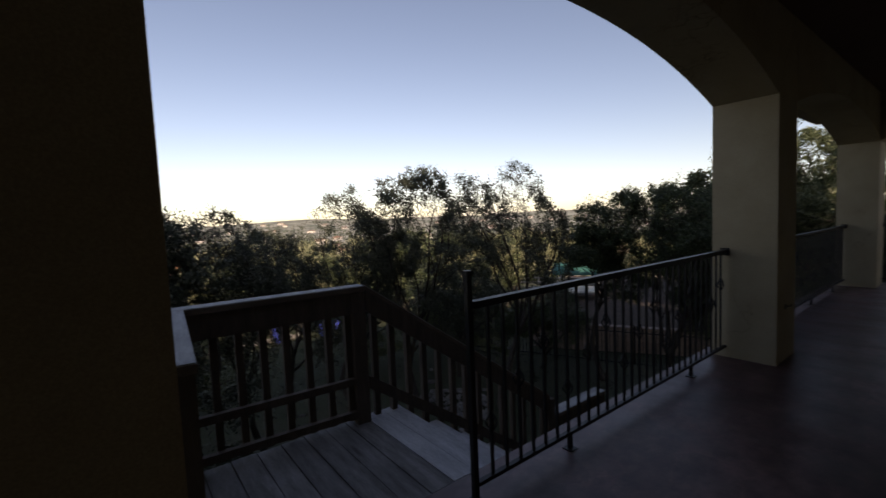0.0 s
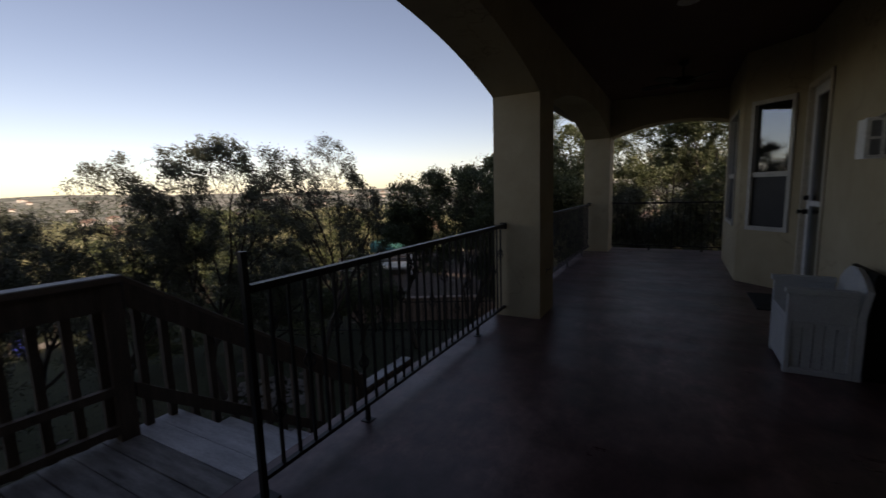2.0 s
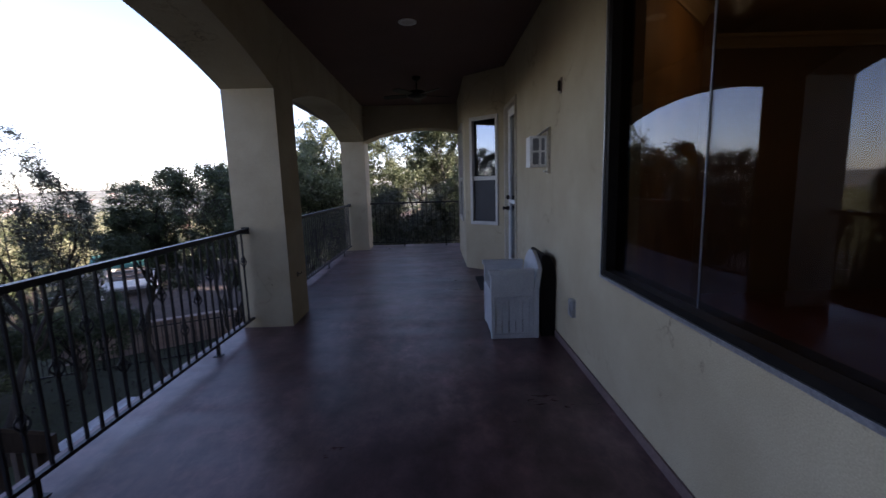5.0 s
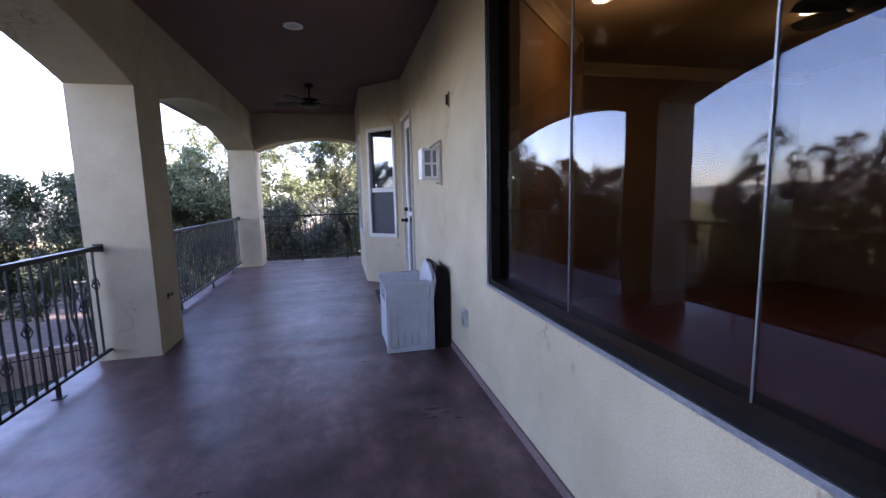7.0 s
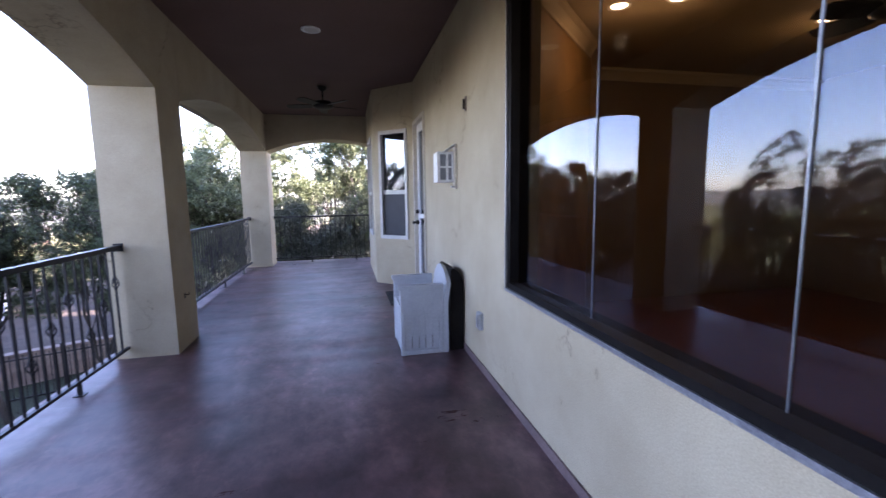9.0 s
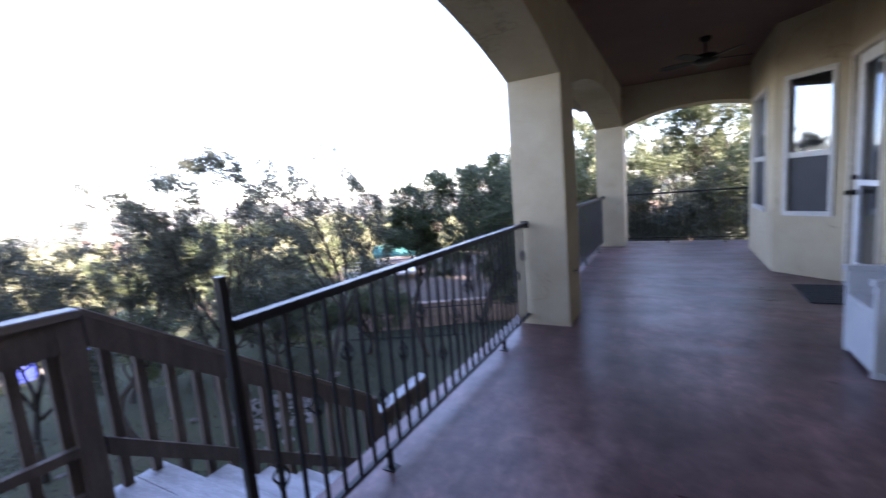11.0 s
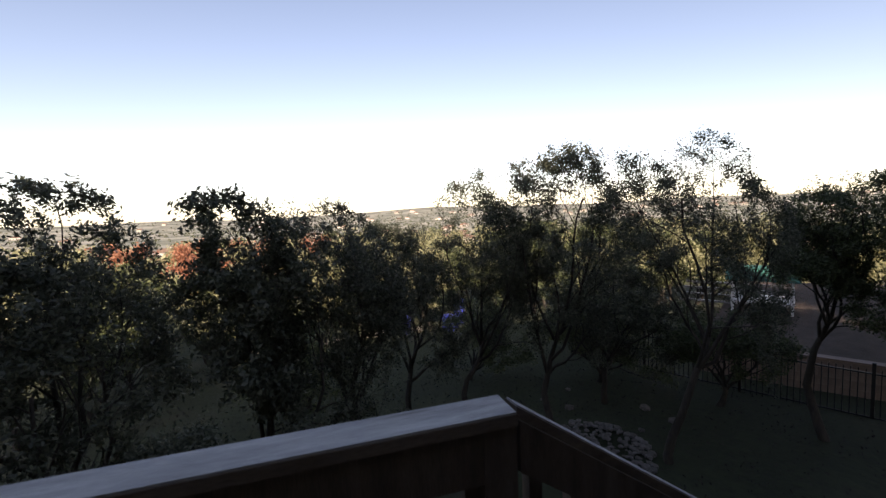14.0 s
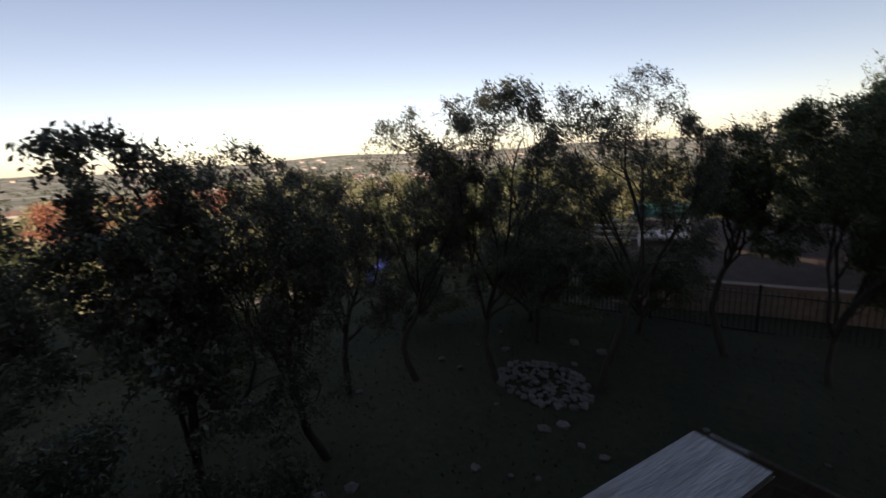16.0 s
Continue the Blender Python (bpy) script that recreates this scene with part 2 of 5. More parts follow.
M_GLASS = glass_material("tinted_window_glass", (0.66, 0.60, 0.52), 0.04)
M_BAYGLASS = glass_material("coated_sash_glass", (0.35, 0.35, 0.36), 0.22)
M_SASH = grainy("weathered_off_white_vinyl", (0.47, 0.45, 0.41), (0.56, 0.535, 0.49), 3, 50, 0.5, relief=0.05)
M_DOORGLASS = glass_material("door_glass", (0.7, 0.72, 0.74), 0.10)


def leaf_material(name, dark, light):
    m, nt, b = nodes_of(name, 0.5)
    geo = nt.nodes.new("ShaderNodeNewGeometry")
    r = ramp(nt, geo.outputs["Random Per Island"], [(0.0, dark), (1.0, light)])
    nt.links.new(r.outputs[0], b.inputs["Base Color"])
    b.inputs["Specular IOR Level"].default_value = 0.5
    tl, ad = nt.nodes.new("ShaderNodeBsdfTranslucent"), nt.nodes.new("ShaderNodeMixShader")
    nt.links.new(r.outputs[0], tl.inputs["Color"])
    ad.inputs[0].default_value = 0.3
    nt.links.new(b.outputs[0], ad.inputs[1])
    nt.links.new(tl.outputs[0], ad.inputs[2])
    nt.links.new(ad.outputs[0], nt.nodes["Material Output"].inputs["Surface"])
    return m


# darker oak tone for shaded trees; M_LEAF_SUN is its sunlit counterpart
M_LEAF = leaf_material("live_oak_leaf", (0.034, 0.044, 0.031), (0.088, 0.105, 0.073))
M_LEAF_DARK = leaf_material("dark_juniper_leaf", (0.028, 0.044, 0.022), (0.070, 0.098, 0.042))
# sunshine on the foliage is put into these brighter, yellower greens
M_LEAF_GOLD = leaf_material("sunlit_gold_leaf", (0.18, 0.195, 0.10), (0.40, 0.405, 0.25))
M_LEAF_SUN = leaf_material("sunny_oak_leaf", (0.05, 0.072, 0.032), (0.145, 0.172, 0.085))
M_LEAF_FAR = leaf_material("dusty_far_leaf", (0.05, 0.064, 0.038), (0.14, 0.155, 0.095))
M_LEAF_RED = leaf_material("rust_red_leaf", (0.26, 0.10, 0.06), (0.50, 0.25, 0.16))


def ground_material():
    m, nt, b = nodes_of("dry_grass_ground", 0.95)
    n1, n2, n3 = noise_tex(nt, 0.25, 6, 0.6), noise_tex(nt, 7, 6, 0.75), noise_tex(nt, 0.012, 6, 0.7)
    # near-black lawn tones hold the yard's shade in the colour
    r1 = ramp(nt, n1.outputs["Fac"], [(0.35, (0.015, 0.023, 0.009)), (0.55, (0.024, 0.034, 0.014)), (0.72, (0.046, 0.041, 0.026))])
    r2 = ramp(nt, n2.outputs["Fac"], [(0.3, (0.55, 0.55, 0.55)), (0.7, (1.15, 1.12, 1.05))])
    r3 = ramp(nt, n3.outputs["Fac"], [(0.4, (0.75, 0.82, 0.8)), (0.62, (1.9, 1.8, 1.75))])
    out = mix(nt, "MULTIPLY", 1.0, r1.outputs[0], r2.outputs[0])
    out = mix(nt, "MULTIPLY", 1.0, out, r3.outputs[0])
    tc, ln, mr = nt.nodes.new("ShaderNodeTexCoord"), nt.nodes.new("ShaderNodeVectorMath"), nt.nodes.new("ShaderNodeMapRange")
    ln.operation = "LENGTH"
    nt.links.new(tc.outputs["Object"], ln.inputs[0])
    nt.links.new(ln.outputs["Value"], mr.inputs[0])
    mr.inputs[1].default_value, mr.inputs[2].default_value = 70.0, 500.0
    # distance haze is put into this paler colour of the dry far land
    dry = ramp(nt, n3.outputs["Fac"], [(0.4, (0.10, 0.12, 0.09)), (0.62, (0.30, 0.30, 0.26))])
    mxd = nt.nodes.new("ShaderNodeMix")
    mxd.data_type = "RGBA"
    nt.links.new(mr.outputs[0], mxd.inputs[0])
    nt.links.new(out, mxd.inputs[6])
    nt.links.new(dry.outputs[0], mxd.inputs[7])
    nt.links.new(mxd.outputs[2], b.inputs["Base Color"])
    bump(nt, b, n2.outputs["Fac"], 0.8, 0.05)
    return m


M_GROUND = ground_material()


def glow_material(name, color, strength):
    m, nt, b = nodes_of(name, 0.5)
    b.inputs["Base Color"].default_value = (0.9, 0.88, 0.8, 1)
    b.inputs["Emission Color"].default_value, b.inputs["Emission Strength"].default_value = (*color, 1), strength
    return m


M_LAMP = glow_material("lit_lamp_lens", (1.0, 0.78, 0.45), 5.0)
M_LENS = grainy("frosted_lamp_lens", (0.55, 0.52, 0.48), (0.62, 0.6, 0.56), 5, 90, 0.4, relief=0.05)


# ---------- mesh helpers ----------
def box(bm, x0, x1, y0, y1, z0, z1, m=None):
    vs = [bm.verts.new(Vector((x, y, z)) if m is None else m @ Vector((x, y, z))) for x in (x0, x1) for y in (y0, y1) for z in (z0, z1)]
    for q in ((0, 1, 3, 2), (4, 6, 7, 5), (0, 4, 5, 1), (2, 3, 7, 6), (0, 2, 6, 4), (1, 5, 7, 3)):
        bm.faces.new([vs[i] for i in q])
    return vs


def soften(bm, w=0.006, seg=2):
    bmesh.ops.bevel(bm, geom=[e for e in bm.edges if len(e.link_faces) == 2 and e.calc_face_angle(0) > 0.5], offset=w, segments=seg, affect="EDGES", profile=0.5)


def ring_tube(bm, pts, radii, sides=8, caps=True):
    """A tapered tube along a line of points."""
    rings, prev = [], None
    for i, (p, r) in enumerate(zip(pts, radii)):
        d = (Vector(pts[min(i + 1, len(pts) - 1)]) - Vector(pts[max(i - 1, 0)])).normalized()
        side = prev if prev is not None else (Vector((1, 0, 0)) if abs(d.x) < 0.8 else Vector((0, 1, 0)))
        u = (side - d * side.dot(d)).normalized()
        prev, v = u, d.cross(u)
        rings.append([bm.verts.new(Vector(p) + (u * math.cos(a) + v * math.sin(a)) * r) for a in (2 * math.pi * k / sides for k in range(sides))])
    for a, b in zip(rings, rings[1:]):
        for k in range(sides):
            bm.faces.new((a[k], a[(k + 1) % sides], b[(k + 1) % sides], b[k]))
    if caps:
        bm.faces.new(rings[0][::-1])
        bm.faces.new(rings[-1])


def mesh_of(name, bm, material, smooth=False):
    bmesh.ops.recalc_face_normals(bm, faces=bm.faces)
    me = bpy.data.meshes.new(name)
    bm.to_mesh(me)
    bm.free()
    me.materials.append(material)
    if smooth:
        me.polygons.foreach_set("use_smooth", [True] * len(me.polygons))
    return me


def thing(name, x=0.0, y=0.0, z=0.0, rz=0.0, label="", category="", group="", kind=""):
    ob = new(name)
    ob.empty_display_size = 0.1
    ob.matrix_world = pose(x, y, z, 0, 0, rz)
    return tagged(ob, label, category, group, kind)


def part(name, bm, material, parent, label="", smooth=False):
    ob = new(name, bm if isinstance(bm, bpy.types.Mesh) else mesh_of(name, bm, material, smooth))
    ob.parent = parent
    return tagged(ob, label)


def solid(name, bm, material, label="", category="", group="", kind="", smooth=False):
    return tagged(new(name, mesh_of(name, bm, material, smooth)), label, category, group, kind)


def boxes(*rows, bevel=0.0):
    bm = bmesh.new()
    for r in rows:
        box(bm, *r)
    if bevel:
        soften(bm, bevel)
    return bm


def holed(bm, u0, u1, v0, v1, t0, t1, holes, m):
    """A wall slab in local u (x), thickness t (y) and height v (z), with real openings; m places it."""
    us = sorted({u0, u1, *(h[0] for h in holes), *(h[1] for h in holes)})
    vs = sorted({v0, v1, *(h[2] for h in holes), *(h[3] for h in holes)})
    solid_cell = lambda i, j: 0 <= i < len(us) - 1 and 0 <= j < len(vs) - 1 and not any(
        h[0] <= (us[i] + us[i + 1]) / 2 <= h[1] and h[2] <= (vs[j] + vs[j + 1]) / 2 <= h[3] for h in holes)
    q = lambda *c: bm.faces.new([bm.verts.new(m @ Vector(p)) for p in c])
    for i in range(len(us) - 1):
        for j in range(len(vs) - 1):
            if not solid_cell(i, j):
                continue
            a, b, c, d = us[i], us[i + 1], vs[j], vs[j + 1]
            q((a, t0, c), (b, t0, c), (b, t0, d), (a, t0, d))
            q((a, t1, c), (a, t1, d), (b, t1, d), (b, t1, c))
            if not solid_cell(i - 1, j):
                q((a, t0, c), (a, t0, d), (a, t1, d), (a, t1, c))
            if not solid_cell(i + 1, j):
                q((b, t0, c), (b, t1, c), (b, t1, d), (b, t0, d))
            if not solid_cell(i, j - 1):
                q((a, t0, c), (a, t1, c), (b, t1, c), (b, t0, c))
            if not solid_cell(i, j + 1):
                q((a, t0, d), (b, t0, d), (b, t1, d), (a, t1, d))
    bmesh.ops.remove_doubles(bm, verts=bm.verts, dist=0.0005)


# ---------- the porch ----------
CEIL = 2.87
SPRING = 2.19
XI, XO = -2.39, -2.86                      # inner and outer face of the columns
WALL_M = Matrix(((0, 1, 0, 0), (1, 0, 0, 0), (0, 0, 1, 0), (0, 0, 0, 1)))     # local u runs along y, thickness along x
WIN = (-1.25, 2.74, 0.75, 2.62)
DOOR = (5.50, 6.34, 0.02, 2.32)
BAY = ((0.0, 6.38), (-0.53, 6.91), (-0.53, 8.80), (0.0, 9.34))

bm = boxes((-2.96, 0.0, -3.2, 9.74, -0.22, 0.0), bevel=0.012)
solid("floor", bm, M_FLOOR, "purple-brown stained concrete porch floor with worn streaks", "floor", kind="structure")
solid("porch_edge_beam", boxes((-2.86, -2.5, -3.2, 9.6, -0.62, -0.222)), M_STUCCO, "stuccoed beam under the porch slab", "beam", kind="structure")
solid("wall_under_porch", boxes((-0.2, 0.0, -6.0, 9.74, -4.6, -0.222)), M_STUCCO, "stuccoed lower storey wall below the porch", "wall", kind="structure")

bm = bmesh.new()
holed(bm, -3.2, 6.38, 0.0, 7.0, 0.0, 0.18, [WIN, DOOR], WALL_M)
solid("wall_house", bm, M_STUCCO, "cream stucco house wall along the porch", "wall", kind="structure")
bm = boxes((0.0, 0.18, 9.341, 9.74, 0.0, 7.0), (0.0, 0.18, 6.381, 9.34, 2.872, 7.0))
solid("wall_house_end", bm, M_STUCCO, "cream stucco house wall beyond the bay", "wall", kind="structure")
bm = boxes((-2.86, 0.0, -3.38, -3.2, -4.6, 7.0))
solid("wall_porch_end", bm, M_STUCCO, "plain cream stucco wall closing the porch", "wall", kind="structure")
# upper storey and length to y -16 are unseen, added to shade the yard
bm = boxes((0.18, 9.0, 9.56, 9.74, -4.6, 7.0), (0.18, 9.0, -16.0, -15.82, -4.6, 7.0), (8.82, 9.0, -15.82, 9.56, -4.6, 7.0), (0.0, 0.18, -16.0, -3.38, -4.6, 7.0))
solid("wall_outer_shading", bm, M_STUCCO, "unseen outer stucco walls, extended to shade the yard", "wall", kind="structure")
# roof out of view, its height chosen to keep sun off the near trees
bm = bmesh.new()
for (x0, x1, y0, y1, z) in ((-0.6, 9.6, -16.6, 10.3, 7.0),):
    b4 = [bm.verts.new(p) for p in ((x0, y0, z), (x1, y0, z), (x1, y1, z), (x0, y1, z))]
    r2 = [bm.verts.new(p) for p in ((4.5, y0 + 5, z + 2.9), (4.5, y1 - 5, z + 2.9))]
    for f in ((b4[0], b4[3], b4[2], b4[1]), (b4[0], b4[1], r2[0]), (b4[1], b4[2], r2[1], r2[0]), (b4[2], b4[3], r2[1]), (b4[3], b4[0], r2[0], r2[1])):
        bm.faces.new(f)
solid("house_roof", bm, M_ROOF, "unseen brown shingled hip roof, raised to shade the yard", "roof", kind="structure")


# bay of three faces, each with its window
def bay_face(i, name, window):
    (x0, y0), (x1, y1) = BAY[i], BAY[i + 1]
    ln = math.hypot(x1 - x0, y1 - y0)
    ux, uy = (x1 - x0) / ln, (y1 - y0) / ln
    m = Matrix(((ux, uy, 0, x0), (uy, -ux, 0, y0), (0, 0, 1, 0), (0, 0, 0, 1)))
    bmw = bmesh.new()
    holed(bmw, 0.0, ln, 0.0, 2.872, 0.002, 0.15, [window] if window else [], m)
    solid(name, bmw, M_STUCCO, "cream stucco face of the bay", "wall", kind="structure")
    return m, ln


def sash_window(name, m, u0, u1, v0, v1, label):
    """White double-hung window with a dark insect screen below."""
    w = thing(name, label=label, category="window", kind="structure")
    f, mid = 0.03, (v0 + v1) / 2 - 0.1
    local = lambda rows, bev: (lambda b: ([box(b, *r, m=m) for r in rows], soften(b, bev), b)[-1])(bmesh.new())
    part("window_frame", local([(u0 - 0.012, u0 + f, -0.02, 0.10, v0 - 0.02, v1 + 0.02), (u1 - f, u1 + 0.012, -0.02, 0.10, v0 - 0.02, v1 + 0.02),
                                (u0 + f, u1 - f, -0.02, 0.10, v1 - f, v1 + 0.02), (u0 + f, u1 - f, -0.02, 0.10, v0 - 0.02, v0 + f)], 0.006), M_SASH, w, "off-white vinyl frame")
    part("meeting_rail", local([(u0 + f, u1 - f, 0.0, 0.08, mid - 0.03, mid + 0.03)], 0.005), M_SASH, w)
    up = part("pane", local([(u0 + f, u1 - f, 0.04, 0.046, mid + 0.03, v1 - f)], 0.0005), M_BAYGLASS, w)
    lo = part("pane", local([(u0 + f, u1 - f, 0.055, 0.061, v0 + f, mid - 0.03)], 0.0005), M_BAYGLASS, w)
    up.visible_shadow = lo.visible_shadow = False
    part("insect_screen", local([(u0 + f, u1 - f, 0.020, 0.024, v0 + f, mid - 0.03)], 0.0005), M_SCREEN, w, "dark mesh insect screen")
    return w


m1, l1 = bay_face(0, "wall_bay_near", (0.13, 0.62, 0.71, 2.24))
sash_window("window_2", m1, 0.13, 0.62, 0.71, 2.24, "white double-hung window in the angled bay face")
m2, l2 = bay_face(1, "wall_bay_front", (0.45, 1.40, 0.71, 2.24))
sash_window("window_3", m2, 0.45, 1.40, 0.71, 2.24, "white double-hung window in the bay front")
bay_face(2, "wall_bay_far", None)

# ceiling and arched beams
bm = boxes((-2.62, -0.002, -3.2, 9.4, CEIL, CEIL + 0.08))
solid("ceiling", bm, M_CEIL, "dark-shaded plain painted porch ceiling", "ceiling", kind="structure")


def arch_beam(name, a0, a1, b0, b1, rise, top, along_y, label):
    """A stuccoed beam over a flat segmental arch between a0 and a1; b0 to b1 is its thickness."""
    n = 40
    half, mid = (a1 - a0) / 2, (a0 + a1) / 2
    rad = (half * half + rise * rise) / (2 * rise)
    bmx = bmesh.new()
    at = (lambda a, b, z: (b, a, z)) if along_y else (lambda a, b, z: (a, b, z))
    rows = []
    for k in range(n + 1):
        a = a0 + (a1 - a0) * k / n
        z = SPRING + rise - rad + math.sqrt(max(rad * rad - (a - mid) ** 2, 0))
        rows.append([bmx.verts.new(at(a, b, zz)) for b in (b0, b1) for zz in (z, top)])
    for p, q in zip(rows, rows[1:]):
        for i, j in ((0, 1), (2, 3), (0, 2), (1, 3)):
            bmx.faces.new((p[i], q[i], q[j], p[j]))
    bmx.faces.new((rows[0][0], rows[0][1], rows[0][3], rows[0][2]))
    bmx.faces.new((rows[-1][0], rows[-1][1], rows[-1][3], rows[-1][2]))
    soften(bmx, 0.012, 2)
    return solid(name, bmx, M_STUCCO, label, "beam", kind="structure")


COLS = ((-0.35, 0.14), (4.26, 4.77), (9.07, 9.58))
for i, (y0, y1) in enumerate(COLS):
    bm = boxes((XO, XI, y0, y1, 0.0, SPRING), bevel=0.014)
    solid("column_%d" % (i + 1), bm, M_STUCCO, "square cream stucco porch column with hairline cracks", "column", "porch columns", kind="structure")
    bm = boxes((XO + 0.001, XI - 0.001, y0 + 0.001, y1 - 0.001, SPRING + 0.0005, 2.95), bevel=0.01)
    solid("column_head_%d" % (i + 1), bm, M_STUCCO, "stuccoed beam end over the column", "beam", kind="structure")
    if i < 2:
        bm = boxes((XO, XI, y0, y1, -4.6, -0.62))
        solid("column_foot_%d" % (i + 1), bm, M_STUCCO, "square stucco pier below the porch", "column", kind="structure")
arch_beam("arch_beam_1", 0.14, 4.26, XO, XI, 0.345, 2.95, True, "stuccoed beam with a flat arch over the porch opening")
arch_beam("arch_beam_2", 4.77, 9.07, XO, XI, 0.30, 2.95, True, "stuccoed beam with a flat arch over the porch opening")
arch_beam("arch_beam_3", XI, 0.0, 9.07, 9.56, 0.235, 2.95, False, "stuccoed beam with a flat arch at the porch end")
arch_beam("arch_beam_4", -3.2, -0.35, XO, XI, 0.25, 2.95, True, "stuccoed beam with a flat arch over the porch opening")
# porch roof and its eave
bm = bmesh.new()
vs = [bm.verts.new(p) for y in (5.16, 10.0) for p in ((-3.33, y, 2.80), (-3.33, y, 2.835), (0.0, y, 4.13), (0.0, y, 4.09))]
for f in ((0, 1, 2, 3), (7, 6, 5, 4), (0, 4, 5, 1), (1, 5, 6, 2), (3, 2, 6, 7), (0, 3, 7, 4)):
    bm.faces.new([vs[i] for i in f])
solid("porch_roof", bm, M_ROOF, "brown shingled lean-to porch roof", "roof", kind="structure")
solid("eave_fascia", boxes((-3.30, -3.27, 5.20, 9.98, 2.68, 2.798), (-3.27, -2.862, 5.20, 9.98, 2.68, 2.70), (-3.27, -2.862, 5.20, 5.225, 2.701, 2.83)), M_FASCIA, "tan painted fascia and soffit of the eave", "eave", kind="structure")
solid("roof_deck_over_porch", boxes((-2.86, 0.0, -3.2, 5.158, 2.952, 3.02)), M_STUCCO, "flat stuccoed top over the porch", "roof", kind="structure")
# skirting line at the foot of the wall
solid("baseboard", boxes((-0.012, -0.0005, -3.19, 5.46, 0.0, 0.055), bevel=0.003), grainy("concrete_skirting", (0.13, 0.085, 0.08), (0.2, 0.13, 0.12), 3, 60, 0.7), "stained strip at the foot of the wall", "baseboard", kind="structure")


# ---------- the big window and the room behind it ----------
def big_window():
    w = thing("window_1", label="large dark-framed fixed window with thin steel mullions", category="window", kind="structure")
    y0, y1, z0, z1 = WIN
    part("window_frame", boxes((-0.02, 0.10, y0, y0 + 0.06, z0, z1), (-0.02, 0.10, y1 - 0.045, y1, z0, z1), (-0.02, 0.10, y0 + 0.06, y1 - 0.045, z1 - 0.06, z1),
                               (-0.02, 0.115, y0 + 0.06, y1 - 0.045, z0, z0 + 0.036), bevel=0.005), M_BRONZE, w, "dark bronze frame")
    part("window_sill", boxes((-0.03, -0.021, y0 - 0.02, y1 + 0.02, z0 - 0.016, z0 + 0.004), (-0.03, -0.021, y1 - 0.002, y1 + 0.014, z0 + 0.0045, z1), bevel=0.002), M_ALU, w, "thin grey metal edge strip")
    skew = Matrix.Translation((0.058, 1.0, 0)) @ Matrix.Rotation(radians(0.68), 4, "Z") @ Matrix.Translation((-0.058, -1.0, 0))   # the glazing sits a little askew

    def turned(r, bev=0.0):
        b = bmesh.new()
        box(b, *r, m=skew)
        if bev:
            soften(b, bev)
        return b

    cuts = [y0 + 0.06, -0.53, 0.28, 1.10, 1.92, y1 - 0.045]
    for a, b in zip(cuts, cuts[1:]):
        p = part("pane", turned((0.055, 0.061, a + 0.001, b - 0.001, z0 + 0.036, z1 - 0.06)), M_GLASS, w)
        p.visible_shadow = False
    for a in cuts[1:-1]:
        part("mullion", turned((0.0495, 0.0545, a - 0.0028, a + 0.0028, z0 + 0.036, z1 - 0.06), 0.002), M_MULLION, w, "thin bright steel mullion")


big_window()
R0, R1 = -3.0, 9.5
solid("floor_room", boxes((0.181, 5.2, R0, R1, -0.2, -0.02)), M_ROOMFLOOR, "terracotta floor of the dim room", "floor", kind="structure")
solid("ceiling_room", boxes((0.181, 5.2, R0, R1, 2.75, 2.85)), M_ROOMCEIL, "warm beige room ceiling", "ceiling", kind="structure")
M_FAUX = grainy("ochre_faux_plaster", (0.17, 0.085, 0.022), (0.40, 0.235, 0.075), 2.2, 9, 0.6, relief=0.3, dist=0.004, stretch=(1, 1, 0.35))
M_CROWN = grainy("cream_crown_moulding", (0.50, 0.40, 0.26), (0.58, 0.47, 0.32), 3, 60, 0.6, relief=0.05)
solid("wall_room", boxes((5.2, 5.3, R0, 5.08, -0.2, 2.85), (0.181, 5.2, R0 - 0.1, R0, -0.2, 2.85), (1.56, 5.199, 4.98, 5.08, -0.019, 2.749), (1.46, 1.559, 4.34, 5.08, -0.019, 2.749)), M_BROWNWALL, "ochre plastered room walls", "wall", kind="structure")
SLANT = Matrix.Translation((0.20, 3.06, 0)) @ Matrix.Rotation(radians(45), 4, "Z")
bm = bmesh.new()
box(bm, 0.0, 1.80, 0.0, 0.1, -0.019, 2.749, m=SLANT)
solid("wall_room_slant", bm, M_FAUX, "mottled ochre faux-plaster slanting room wall", "wall", kind="structure")


def crown_moulding(name, m, ln):
    """A stepped moulding along the top of a wall; it juts towards negative local y."""
    prof = ((0.0, 2.62), (-0.014, 2.62), (-0.018, 2.645), (-0.055, 2.70), (-0.085, 2.715), (-0.085, 2.748), (0.0, 2.748))
    b = bmesh.new()
    ends = [[b.verts.new(m @ Vector((u, v, z))) for v, z in prof] for u in (0.0, ln)]
    for i in range(len(prof)):
        j = (i + 1) % len(prof)
        b.faces.new((ends[0][i], ends[1][i], ends[1][j], ends[0][j]))
    b.faces.new(ends[0]), b.faces.new(ends[1][::-1])
    solid(name, b, M_CROWN, "cream crown moulding under the room ceiling", "trim", kind="structure")


crown_moulding("trim_crown_slant", SLANT @ Matrix.Translation((0.06, -0.002, 0)), 1.66)
crown_moulding("trim_crown_far", Matrix.Translation((1.561, 4.978, 0)), 3.63)


